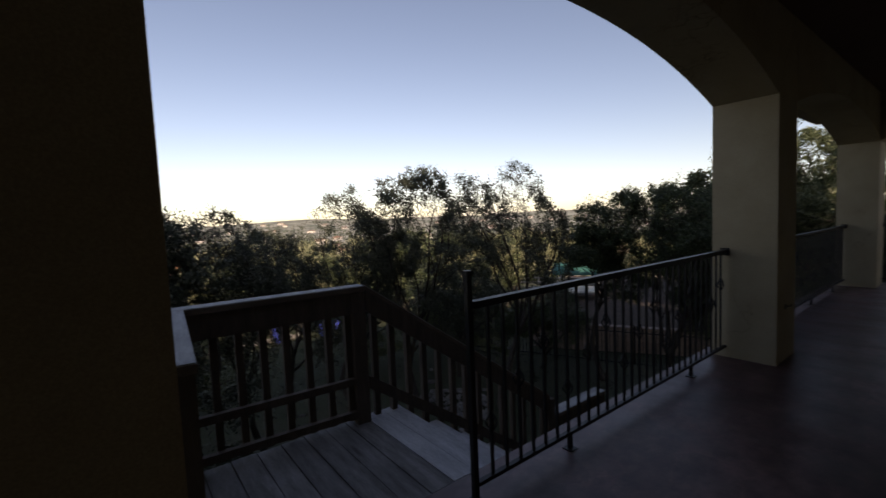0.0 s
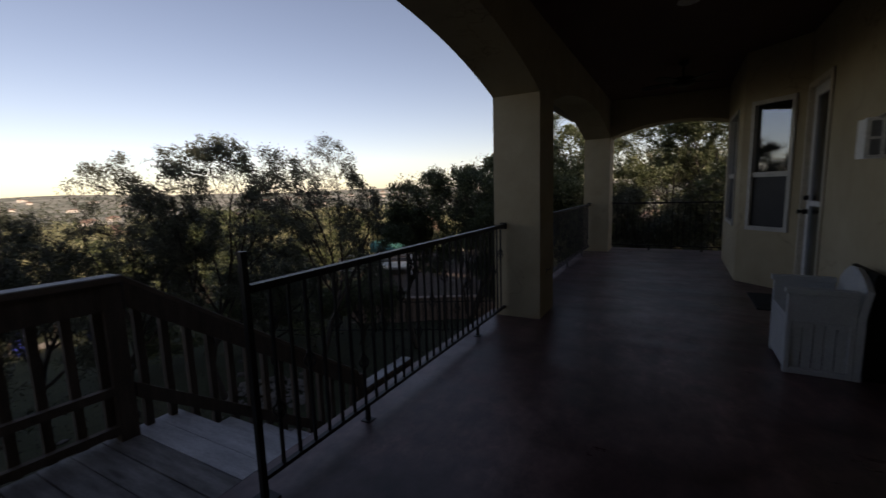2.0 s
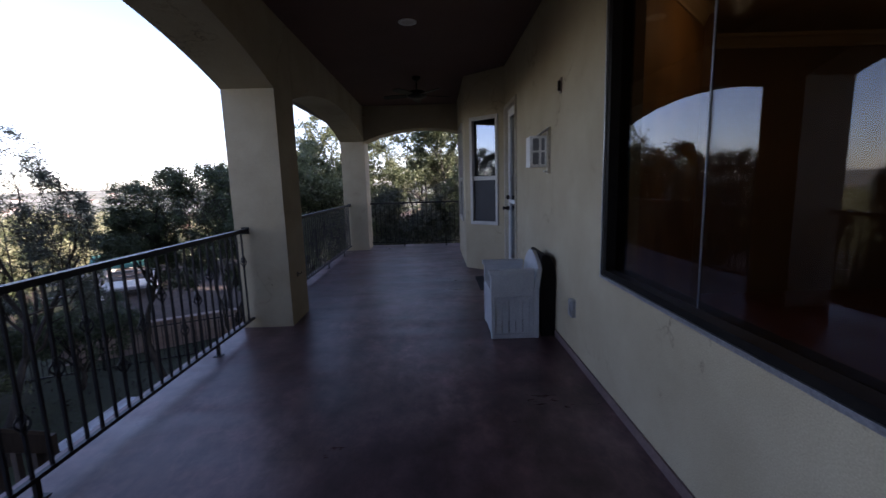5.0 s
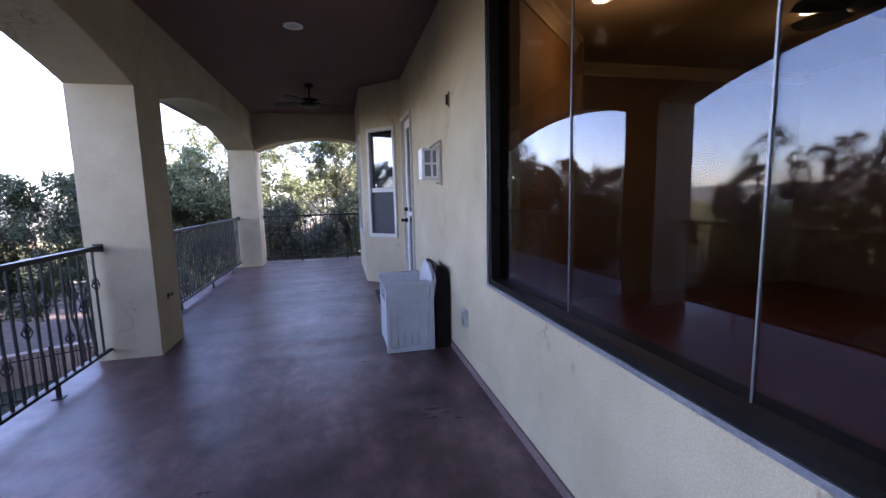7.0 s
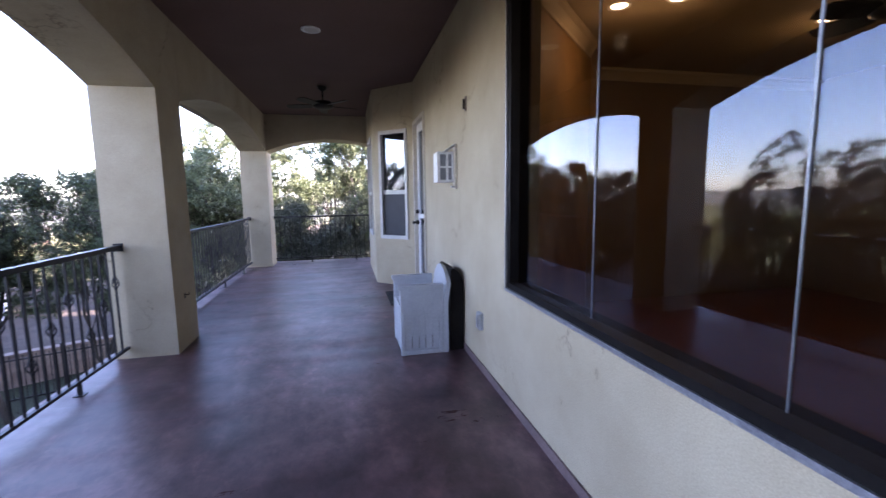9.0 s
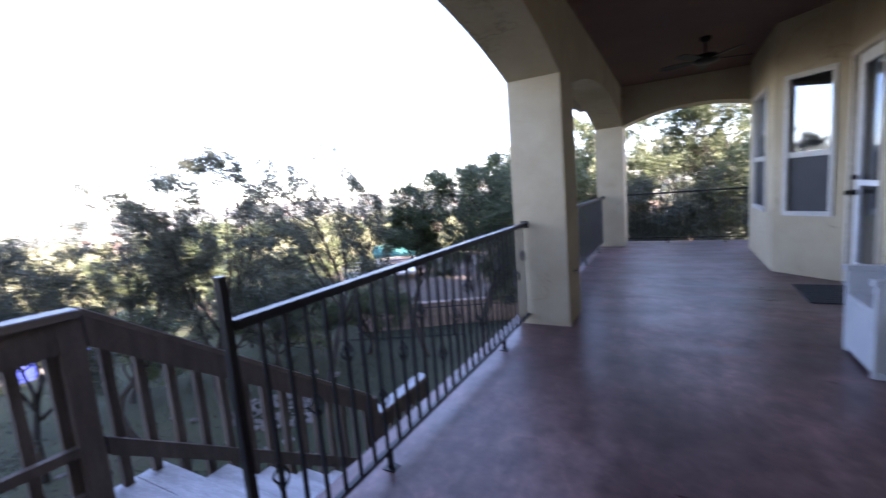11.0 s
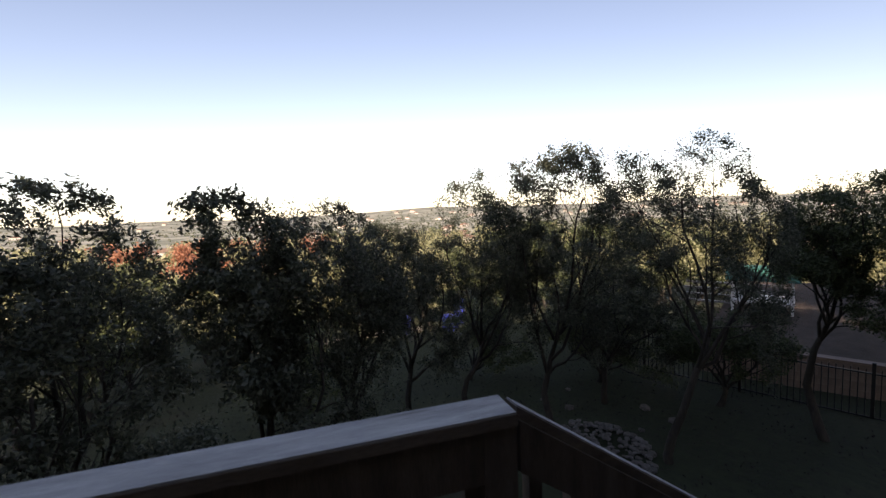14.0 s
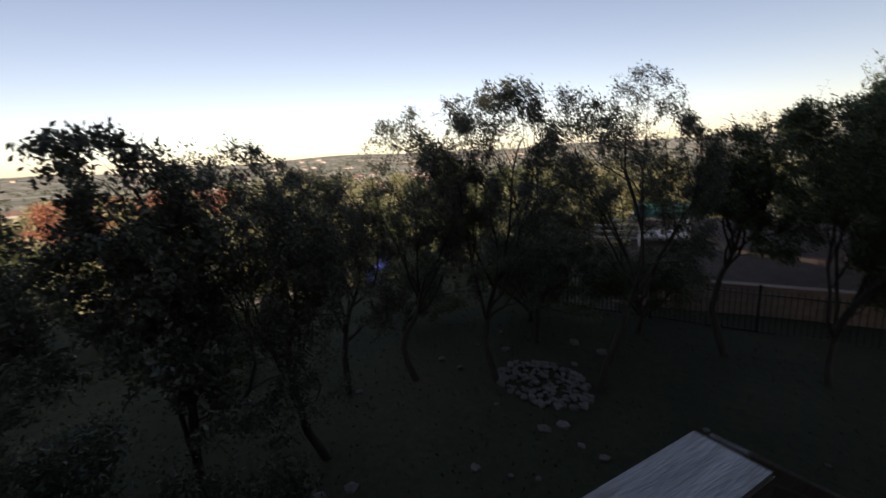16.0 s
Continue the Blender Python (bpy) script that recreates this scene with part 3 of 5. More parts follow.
def downlight(x, y, z, lit, label):
    d = thing("recessed_light", x, y, z, label=label, category="ceiling light", group="recessed ceiling lights")
    bmr, n = bmesh.new(), 24
    prof = ((0.090, 0.0), (0.090, -0.006), (0.068, -0.010), (0.056, 0.0))
    ring = [[bmr.verts.new((r * math.cos(2 * math.pi * k / n), r * math.sin(2 * math.pi * k / n), zz)) for k in range(n)] for r, zz in prof]
    for p, q in zip(ring, ring[1:]):
        for k in range(n):
            bmr.faces.new((p[k], p[(k + 1) % n], q[(k + 1) % n], q[k]))
    part("trim_ring", bmr, M_WHITE, d, smooth=True)
    bml = bmesh.new()
    bmesh.ops.create_circle(bml, cap_ends=True, segments=n, radius=0.060, matrix=Matrix.Translation((0, 0, -0.003)))
    part("lens", bml, M_LAMP if lit else M_LENS, d, "glowing warm lens" if lit else "frosted lens, unlit")
    return d


downlight(-1.21, 4.72, CEIL, False, "white recessed ceiling light, unlit, in the porch ceiling")
for x, y in ((1.17, 3.46), (1.53, 3.25), (3.08, 3.35), (1.2, 1.3), (3.06, 1.3)):
    downlight(x, y, 2.75, True, "lit warm recessed light in the room ceiling")
    lamp = new("downlight_lamp", bpy.data.lights.new("downlight_lamp", "POINT"))
    lamp.data.energy, lamp.data.color, lamp.data.shadow_soft_size = 0.30, (1.0, 0.80, 0.47), 0.06
    lamp.matrix_world = pose(x, y, 2.48)


def ceiling_fan(x, y, z_top, label, drop=0.2, blade=0.55, wide=0.065):
    f = thing("ceiling_fan", x, y, z_top, label=label, category="ceiling fan", group="ceiling fans")
    turned = lambda prof, n=20: (lambda b: (ring_tube(b, [(0, 0, z) for _, z in prof], [r for r, _ in prof], n), b)[-1])(bmesh.new())
    part("canopy", turned([(0.065, -0.001), (0.062, -0.03), (0.03, -0.06)]), M_DARKMETAL, f, smooth=True)
    part("downrod", turned([(0.012, -0.05), (0.012, -drop)], 10), M_DARKMETAL, f, smooth=True)
    part("motor", turned([(0.04, -drop), (0.12, -drop - 0.015), (0.15, -drop - 0.05), (0.145, -drop - 0.09), (0.09, -drop - 0.115), (0.03, -drop - 0.12)]), M_DARKMETAL, f, "dark bronze motor housing", smooth=True)
    bmb = bmesh.new()
    outline = [(0.10, -0.02), (0.18, -0.8 * wide), (0.35, -wide), (blade, -0.8 * wide), (blade + 0.03, 0.0), (blade, 0.8 * wide), (0.35, wide), (0.18, 0.8 * wide), (0.10, 0.02)]
    lo = [bmb.verts.new((a, b, -drop - 0.075 + b * 0.2)) for a, b in outline]
    hi = [bmb.verts.new((a, b, -drop - 0.067 + b * 0.2)) for a, b in outline]
    bmb.faces.new(lo[::-1]), bmb.faces.new(hi)
    for k in range(len(outline)):
        j = (k + 1) % len(outline)
        bmb.faces.new((lo[k], lo[j], hi[j], hi[k]))
    me = mesh_of("blade", bmb, M_DARKMETAL)
    for k in range(5):
        b = part("blade", me, None, f, "brown wooden blade")
        b.matrix_local = pose(0, 0, 0, 0, 0, 20 + 72 * k)
    return f


ceiling_fan(-1.22, 6.85, CEIL, "dark bronze ceiling fan at rest under the porch ceiling", 0.19, 0.5)
ceiling_fan(2.75, 2.66, 2.75, "dark ceiling fan with broad blades at rest in the dim room", 0.15, 0.5, 0.11)


# ---------- door, mat and things on the wall ----------
def glazed_door():
    y0, y1, z0, z1 = DOOR
    d = thing("door_1", label="white glazed storm door, closed, in a beige casing", category="door", kind="structure")
    part("casing", boxes((-0.022, 0.12, y0 + 0.001, y0 + 0.05, 0.0, z1), (-0.022, 0.12, y1 - 0.05, y1 - 0.001, 0.0, z1), (-0.022, 0.12, y0 + 0.05, y1 - 0.05, z1 - 0.05, z1 - 0.001), bevel=0.005), M_TRIM, d, "beige painted casing")
    a, b, t = y0 + 0.055, y1 - 0.055, z1 - 0.055
    part("leaf", boxes((0.03, 0.065, a, a + 0.10, 0.03, t), (0.03, 0.065, b - 0.10, b, 0.03, t), (0.03, 0.065, a + 0.10, b - 0.10, t - 0.10, t), (0.03, 0.065, a + 0.10, b - 0.10, 0.03, 0.25),
                       (0.034, 0.061, a + 0.10, b - 0.10, 1.02, 1.07), bevel=0.004), M_WHITE, d, "white painted door leaf")
    for za, zb in ((0.25, 1.02), (1.07, t - 0.10)):
        p = part("pane", boxes((0.044, 0.050, a + 0.10, b - 0.10, za, zb)), M_DOORGLASS, d)
        p.visible_shadow = False
    knob = bmesh.new()
    ring_tube(knob, [(0.03, b - 0.05, 0.95), (-0.01, b - 0.05, 0.95), (-0.02, b - 0.05, 0.95), (-0.05, b - 0.05, 0.95), (-0.06, b - 0.05, 0.95)], [0.028, 0.028, 0.012, 0.028, 0.02], 14)
    part("door_handle", knob, M_DARKMETAL, d, "black round door knob", smooth=True)
    bolt = bmesh.new()
    ring_tube(bolt, [(0.03, b - 0.05, 1.10), (0.0, b - 0.05, 1.10), (-0.012, b - 0.05, 1.10)], [0.028, 0.028, 0.018], 14)
    part("deadbolt", bolt, M_DARKMETAL, d, smooth=True)
    part("threshold", boxes((-0.03, 0.15, y0 + 0.051, y1 - 0.051, 0.0, 0.026), bevel=0.006), M_ALU, d, "grey metal threshold")


glazed_door()
bm = boxes((-0.47, -0.03, 5.42, 6.16, 0.0, 0.014), bevel=0.005)
mat = thing("doormat", label="black rubber doormat lying before the storm door", category="doormat")
part("mat", bm, M_RUBBER, mat)
for k in range(9):
    part("ridge", boxes((-0.45, -0.05, 5.46 + k * 0.08, 5.49 + k * 0.08, 0.0145, 0.019), bevel=0.002), M_RUBBER, mat)


M_FLAP = grainy("grey_flap_pane", (0.16, 0.17, 0.19), (0.24, 0.25, 0.27), 8, 120, 0.4, relief=0.05)


def wall_box():
    """A small white gridded flap standing out from a wall box with a sloping lid."""
    b = thing("wall_box", -0.001, 4.03, 1.40, label="white wall box with open gridded flap and sloping lid", category="wall box")
    part("backplate", boxes((-0.02, 0.0, -0.05, 0.03, -0.03, 0.35), bevel=0.004), M_TRIM, b)
    part("lid", (lambda q: ([box(q, -0.12, 0.0, -0.05, 0.03, 0.0, 0.014, m=Matrix.Translation((-0.002, 0, 0.345)) @ Matrix.Rotation(radians(-33), 4, "Y"))], soften(q, 0.003), q)[-1])(bmesh.new()), M_ALU, b, "sloping grey metal lid")
    fl = part("flap", boxes((-0.165, -0.140, 0.0, 0.03, 0.03, 0.29), (-0.035, -0.021, 0.0, 0.03, 0.03, 0.29), (-0.14, -0.035, 0.0, 0.03, 0.27, 0.29), (-0.14, -0.035, 0.0, 0.03, 0.03, 0.05),
                            (-0.14, -0.035, 0.004, 0.026, 0.152, 0.168), (-0.085, -0.066, 0.004, 0.026, 0.05, 0.152), (-0.085, -0.066, 0.004, 0.026, 0.168, 0.27), bevel=0.003), M_WHITE, b, "white four-light flap")
    for u0, u1 in ((-0.14, -0.085), (-0.066, -0.035)):
        for v0, v1 in ((0.05, 0.152), (0.168, 0.27)):
            part("pane", boxes((u0, u1, 0.012, 0.017, v0, v1)), M_FLAP, fl)
    part("side", boxes((-0.165, -0.155, 0.031, 0.16, 0.03, 0.285), bevel=0.003), M_WHITE, b)
    part("base", boxes((-0.154, -0.021, 0.031, 0.16, 0.03, 0.042), bevel=0.003), M_WHITE, b)
    part("bracket", boxes((-0.05, -0.021, -0.04, 0.0, -0.018, -0.006), bevel=0.002), M_ALU, b)


wall_box()
sc = thing("wall_bracket", -0.001, 3.69, 1.96, label="small rusty metal bracket fixed high on the wall", category="bracket")
part("plate", boxes((-0.010, 0.0, -0.02, 0.02, 0.01, 0.12), bevel=0.004), M_FASCIA, sc)
part("hook", boxes((-0.028, -0.0105, -0.009, 0.009, 0.025, 0.10), bevel=0.004), M_DARKMETAL, sc)
outlet = thing("outlet", -0.001, 3.30, 0.32, label="grey weatherproof outlet cover low on the wall", category="outlet")
part("cover", boxes((-0.028, 0.0, -0.04, 0.04, 0.0, 0.125), bevel=0.008), grainy("grey_outlet_plastic", (0.32, 0.33, 0.34), (0.4, 0.41, 0.42), 9, 90, 0.5), outlet)
part("flap", boxes((-0.036, -0.0285, -0.028, 0.028, 0.065, 0.115), bevel=0.004), M_ALU, outlet)
part("flap", boxes((-0.036, -0.0285, -0.028, 0.028, 0.010, 0.058), bevel=0.004), M_ALU, outlet)


hook = thing("wall_hook", XI + 0.0005, 4.49, 0.46, label="small dark rusty hook screwed into the stucco column", category="hook")
part("plate", boxes((0.0, 0.006, -0.012, 0.012, -0.022, 0.022), bevel=0.002), M_DARKMETAL, hook)
b = bmesh.new()
ring_tube(b, [(0.006, 0, 0.008), (0.03, 0, 0.006), (0.042, 0, 0.018), (0.04, 0, 0.032)], [0.005, 0.005, 0.005, 0.004], 8)
part("prong", b, M_DARKMETAL, hook, smooth=True)


# ---------- grey resin chair ----------
def resin_chair():
    c = thing("garden_chair", -0.35, 3.985, 0.0, label="pale grey moulded resin armchair with panelled sides, against the wall", category="chair")
    w, d0, d1 = 0.255, -0.205, 0.20         # half length along the wall, front and back

    def side_panel(y, out):
        b = bmesh.new()
        holed(b, d0, d1 - 0.046, 0, 0.555, y - 0.02, y + 0.02, [(d0 + 0.035, d1 - 0.08, 0.04, 0.36)], Matrix.Identity(4))
        soften(b, 0.006)
        ob = part("side_panel", b, M_RESIN, c)
        pitch = (d1 - d0 - 0.115) / 5
        for k in range(5):
            u = d0 + 0.035 + pitch * k
            part("slat", boxes((u + 0.0025, u + pitch - 0.0025, y - 0.004, y + 0.004, 0.035, 0.30 + 0.055 * math.sin(math.pi * (k + 0.5) / 5)), bevel=0.003), M_RESIN, ob)
        bma, n = bmesh.new(), 10
        pr = [(d0 + 0.035 + (d1 - d0 - 0.115) * k / n, 0.30 + 0.05 * math.sin(math.pi * k / n)) for k in range(n + 1)]
        for (ua, za), (ub, zb) in zip(pr, pr[1:]):
            q = [bma.verts.new(p) for p in ((ua, y - 0.017, za), (ub, y - 0.017, zb), (ub, y - 0.017, 0.361), (ua, y - 0.017, 0.361), (ua, y + 0.017, za), (ub, y + 0.017, zb), (ub, y + 0.017, 0.361), (ua, y + 0.017, 0.361))]
            for fc in ((0, 1, 2, 3), (7, 6, 5, 4), (0, 4, 5, 1), (3, 2, 6, 7)):
                bma.faces.new([q[i] for i in fc])
        bmesh.ops.remove_doubles(bma, verts=bma.verts, dist=0.0005)
        part("arched_rail", bma, M_RESIN, ob)
        part("armrest", boxes((d0 - 0.014, d1 - 0.046, y - 0.034, y + 0.030, 0.5555, 0.590), bevel=0.009), M_RESIN, c)

    side_panel(-w + 0.02, -1)
    side_panel(w - 0.02, 1)
    part("seat", boxes((d0 + 0.005, d1 - 0.048, -w + 0.042, w - 0.042, 0.36, 0.40), bevel=0.012), M_RESIN, c)
    part("front_panel", boxes((d0 + 0.004, d0 + 0.03, -w + 0.042, w - 0.042, 0.03, 0.358), bevel=0.006), M_RESIN, c)
    # backrest of full height with a bowed top, leaning back
    bmk, n = bmesh.new(), 18
    rows = []
    for k in range(n + 1):
        y = -w + 2 * w * k / n
        zt = 0.60 + 0.115 * (1 - (y / w) ** 2)
        rows.append([bmk.verts.new(p) for p in ((d1 - 0.045, y, 0.0), (d1 - 0.045, y, 0.42), (d1 - 0.015, y, zt), (d1 + 0.02, y, zt - 0.01), (d1 - 0.005, y, 0.42), (d1 - 0.005, y, 0.0))])
    for p, q in zip(rows, rows[1:]):
        for i in range(6):
            j = (i + 1) % 6
            bmk.faces.new((p[i], q[i], q[j], p[j]))
    bmk.faces.new(rows[0]), bmk.faces.new(rows[-1][::-1])
    soften(bmk, 0.006)
    part("backrest", bmk, M_RESIN, c)


resin_chair()


def black_gap_filler():
    """A black solid with a rounded shoulder that fills the gap between chair and wall."""
    b = bmesh.new()
    prof = [(-0.126, 0.0), (-0.126, 0.66), (-0.118, 0.70), (-0.095, 0.705), (-0.06, 0.685), (-0.03, 0.64), (-0.012, 0.58), (-0.008, 0.50), (-0.008, 0.0)]
    ends = [[b.verts.new((u, y, z)) for u, z in prof] for y in (3.765, 4.20)]
    for i in range(len(prof)):
        j = (i + 1) % len(prof)
        b.faces.new((ends[0][i], ends[1][i], ends[1][j], ends[0][j]))
    b.faces.new(ends[0][::-1]), b.faces.new(ends[1])
    soften(b, 0.004)
    solid("black_gap_filler", b, M_BRONZE, "black rounded solid filling the gap between the chair and the wall", "board")


black_gap_filler()


# ---------- iron railings ----------
def knuckle(h):
    """A cast basket: four twisted wires between two collars."""
    b = bmesh.new()
    for q in range(4):
        pts = []
        for k in range(9):
            f = k / 8
            a = 0.5 * math.pi * q + 1.9 * f
            r = 0.007 + 0.019 * math.sin(math.pi * f)
            pts.append((r * math.cos(a), r * math.sin(a), h - 0.042 + 0.084 * f))
        ring_tube(b, pts, [0.0045] * 9, 5)
    for s0 in (-0.052, 0.036):
        ring_tube(b, [(0, 0, h + s0), (0, 0, h + s0 + 0.008), (0, 0, h + s0 + 0.016)], [0.010, 0.013, 0.010], 8)
    return mesh_of("knuckle", b, M_IRON)


BAR_ME = mesh_of("baluster", boxes((-0.0065, 0.0065, -0.0065, 0.0065, 0.10, 0.918), bevel=0.002), M_IRON)
KNUCKLE_ME = [knuckle(h) for h in (0.36, 0.52, 0.66)]


def iron_railing(x0, y0, x1, y1, feet, first_post, label):
    ln = math.hypot(x1 - x0, y1 - y0)
    r = thing("iron_railing", x0, y0, 0, math.degrees(math.atan2(y1 - y0, x1 - x0)), label, "railing", "porch railings")
    part("top_rail", boxes((0.0, ln, -0.021, 0.021, 0.918, 0.95), bevel=0.008), M_IRON, r, "black moulded handrail")
    part("bottom_rail", boxes((0.0, ln, -0.013, 0.013, 0.085, 0.105), bevel=0.003), M_IRON, r)
    n = round(ln / 0.1)
    for k in range(1, n):
        b = part("baluster", BAR_ME, None, r)
        b.matrix_local = pose(ln * k / n, 0, 0)
        if k % 2:
            kn = part("knuckle", KNUCKLE_ME[(k // 2) % 3], None, b, "cast iron knuckle")
    for u in feet:
        part("foot", boxes((u - 0.011, u + 0.011, -0.011, 0.011, 0.004, 0.085), (u - 0.03, u + 0.03, -0.03, 0.03, 0.0, 0.006), bevel=0.002), M_IRON, r)
    if first_post:
        part("end_post", boxes((-0.028, -0.002, -0.013, 0.013, 0.0, 1.078), bevel=0.003), M_IRON, r, "taller square end post")
        part("post_cap", boxes((-0.030, 0.0, -0.015, 0.015, 1.0782, 1.09), bevel=0.004), M_IRON, r)
        part("post_plate", boxes((-0.085, 0.03, -0.05, 0.05, 0.0, 0.008), bevel=0.002), M_IRON, r)
    else:
        part("wall_flange", boxes((-0.0005, 0.008, -0.035, 0.035, 0.90, 0.965), bevel=0.002), M_IRON, r)
    part("wall_flange", boxes((ln - 0.008, ln + 0.0005, -0.035, 0.035, 0.90, 0.965), bevel=0.002), M_IRON, r)
    return r


iron_railing(-2.76, 1.302, -2.76, 4.258, (0.70, 2.27), True, "black iron railing with knuckled balusters and a tall end post")
iron_railing(-2.76, 4.772, -2.76, 9.068, (1.1, 2.4, 3.6), False, "black iron railing with knuckled balusters between the columns")
iron_railing(-2.388, 9.50, -0.002, 9.50, (0.7, 1.6), False, "black iron railing with knuckled balusters across the porch end")


# ---------- wooden landing and stair ----------
SX0, SX1 = -3.93, -2.965
SLOPE = 0.70
land = thing("deck_landing", -3.45, 0.75, 0.0, label="weathered grey plank landing at the porch edge", category="deck")
for k in range(10):
    y = 0.21 + k * 0.1395
    b = part("plank", boxes((SX0 - 0.02, SX1, y, y + 0.133, -0.038, -0.004 + 0.002 * (k % 3)), bevel=0.005), M_WOOD if k < 8 else M_TREAD, None)
    b.parent = land
    b.matrix_parent_inverse = land.matrix_world.inverted()
def land_part(name, bmz, mat=None, label=""):
    ob = part(name, bmz, mat or M_WOOD_Z, land, label)
    ob.matrix_parent_inverse = land.matrix_world.inverted()
    return ob
land_part("joist", boxes((SX0 + 0.01, SX1 - 0.01, 0.23, 0.27, -0.24, -0.039), bevel=0.004))
land_part("joist", boxes((SX0 + 0.01, SX1 - 0.01, 1.26, 1.30, -0.24, -0.039), bevel=0.004))
land_part("rim_board", boxes((SX0 - 0.02, SX0 + 0.005, 0.21, 1.32, -0.24, -0.040), bevel=0.004))


def wood_rail(x0, y0, x1, y1, z0, z1, label, posts=(), cap=0.13, mid=True, ends=(0.0, 0.0)):
    """A railing of a flat cap, a deep top board, square balusters and low rails; z0 and z1 are the heights of its base line."""
    ln = math.hypot(x1 - x0, y1 - y0)
    r = thing("wood_railing", x0, y0, z0, math.degrees(math.atan2(y1 - y0, x1 - x0)), label, "railing", "wooden railings")
    s = (z1 - z0) / ln
    shear = Matrix(((1, 0, 0, 0), (0, 1, 0, 0), (s, 0, 1, 0), (0, 0, 0, 1)))

    def bar(name, u0, u1, v0, v1, h0, h1, material, bev=0.006, label=""):
        b = bmesh.new()
        box(b, u0, u1, v0, v1, h0, h1, m=shear)
        soften(b, bev)
        return part(name, b, material, r, label)

    c = bar("cap", -ends[0], ln + ends[1], -cap / 2, cap / 2, 0.877, 0.9065, M_CAP_EDGE, 0.006, "brown cap board with a pale grey face")
    # thin paler sheet gives the cap its sky-lit top over the brown board
    f = bar("cap_face", -ends[0] + 0.003, ln + ends[1] - 0.003, -cap / 2 + 0.003, cap / 2 - 0.003, 0.9067, 0.913, M_CAP, 0.003, "weathered grey top face, paler as lit by the sky")
    f.parent = c
    bar("top_board", 0.0, ln, 0.008, 0.045, 0.735, 0.8765, M_WOOD_Z)
    if mid:
        bar("middle_rail", 0.0, ln, 0.008, 0.045, 0.265, 0.311, M_WOOD_Z)
        bar("bottom_rail", 0.0, ln, 0.008, 0.045, 0.045, 0.09, M_WOOD_Z)
    else:
        bar("bottom_rail", 0.0, ln, 0.008, 0.045, 0.21, 0.298, M_WOOD_Z)
    n = max(2, round(ln / 0.135))
    for k in range(n):
        u = ln * (k + 0.5) / n
        b = bmesh.new()
        box(b, u - 0.02, u + 0.02, -0.030, 0.0075, s * u + 0.02, s * u + 0.86)
        soften(b, 0.004, 1)
        part("baluster", b, M_WOOD_Z, r)
    for u in posts:
        b = bmesh.new()
        box(b, u - 0.045, u + 0.045, -0.043, 0.049, s * u - 1.4, s * u + 0.872)
        soften(b, 0.006)
        part("post", b, M_WOOD_Z, r, "square timber post")
    return r


wood_rail(-3.892, 1.285, -3.955, 0.25, 0, 0, "weathered wooden railing with a pale-topped cap along the landing", (0.0,), cap=0.115, ends=(0.045, 0.06))
wood_rail(-3.895, 0.262, -2.875, 0.18, 0, 0, "short weathered wooden railing with a pale-topped cap beside the column", (0.02, 0.95), cap=0.11, ends=(0.0, 0.03))
wood_rail(-3.90, 3.22, -3.90, 1.345, -SLOPE * 1.86, 0.0, "weathered wooden railing sloping down the stair", (0.0,), cap=0.06, mid=False)
wood_rail(-3.93, 4.12, -3.93, 3.34, -1.52, -1.52, "weathered wooden railing with a pale-topped cap along the lower landing", (0.0, 0.78), ends=(0.03, 0.03))

stair = thing("deck_stair", -3.4, 1.35, -0.19, label="weathered grey wooden stair with open treads", category="stair")
def stair_part(name, bmz, mat):
    ob = part(name, bmz, mat, stair)
    ob.matrix_parent_inverse = stair.matrix_world.inverted()
for k in range(7):
    y, z = 1.60 + 0.27 * k, -0.19 * (k + 1)
    stair_part("tread", boxes((SX0 + 0.05, SX1, y, y + 0.145, z - 0.036, z), bevel=0.008), M_TREAD)
    stair_part("tread", boxes((SX0 + 0.05, SX1, y + 0.150, y + 0.292, z - 0.036, z - 0.001), bevel=0.008), M_TREAD)
for x in (SX0 + 0.052, SX1 - 0.045):
    b = bmesh.new()
    box(b, x, x + 0.04, 0, 1.95, -0.40, -0.235, m=Matrix(((1, 0, 0, 0), (0, 1, 0, 1.59), (0, -SLOPE, 1, 0.0), (0, 0, 0, 1))))
    stair_part("stringer", b, M_WOOD_Z)
low = thing("lower_landing", -3.45, 3.7, -1.51, label="weathered plank landing halfway down the stair", category="deck")
def low_part(name, bmz, mat):
    ob = part(name, bmz, mat, low)
    ob.matrix_parent_inverse = low.matrix_world.inverted()
for k in range(6):
    y = 3.52 + k * 0.14
    low_part("plank", boxes((SX0 - 0.02, SX1, y, y + 0.134, -1.55, -1.514), bevel=0.005), M_WOOD)
for x in (SX0 + 0.07, SX1 - 0.1):
    for y in (3.55, 4.2):
        low_part("post", boxes((x, x + 0.09, y, y + 0.09, -3.3, -1.551), bevel=0.006), M_WOOD_Z)
for k in range(7):
    y, z = 4.37 + 0.27 * k, -1.51 - 0.19 * (k + 1)
    low_part("tread", boxes((SX0 + 0.05, SX1, y, y + 0.28, z - 0.036, z), bevel=0.008), M_CAP)
for x in (SX0 + 0.052, SX1 - 0.045):
    b = bmesh.new()
    box(b, x, x + 0.04, 0, 2.0, -0.30, -0.14, m=Matrix(((1, 0, 0, 0), (0, 1, 0, 4.35), (0, -SLOPE, 1, -1.51), (0, 0, 0, 1))))
    low_part("stringer", b, M_WOOD_Z)


# ---------- ground ----------
GX, GY = -3.0, 4.0


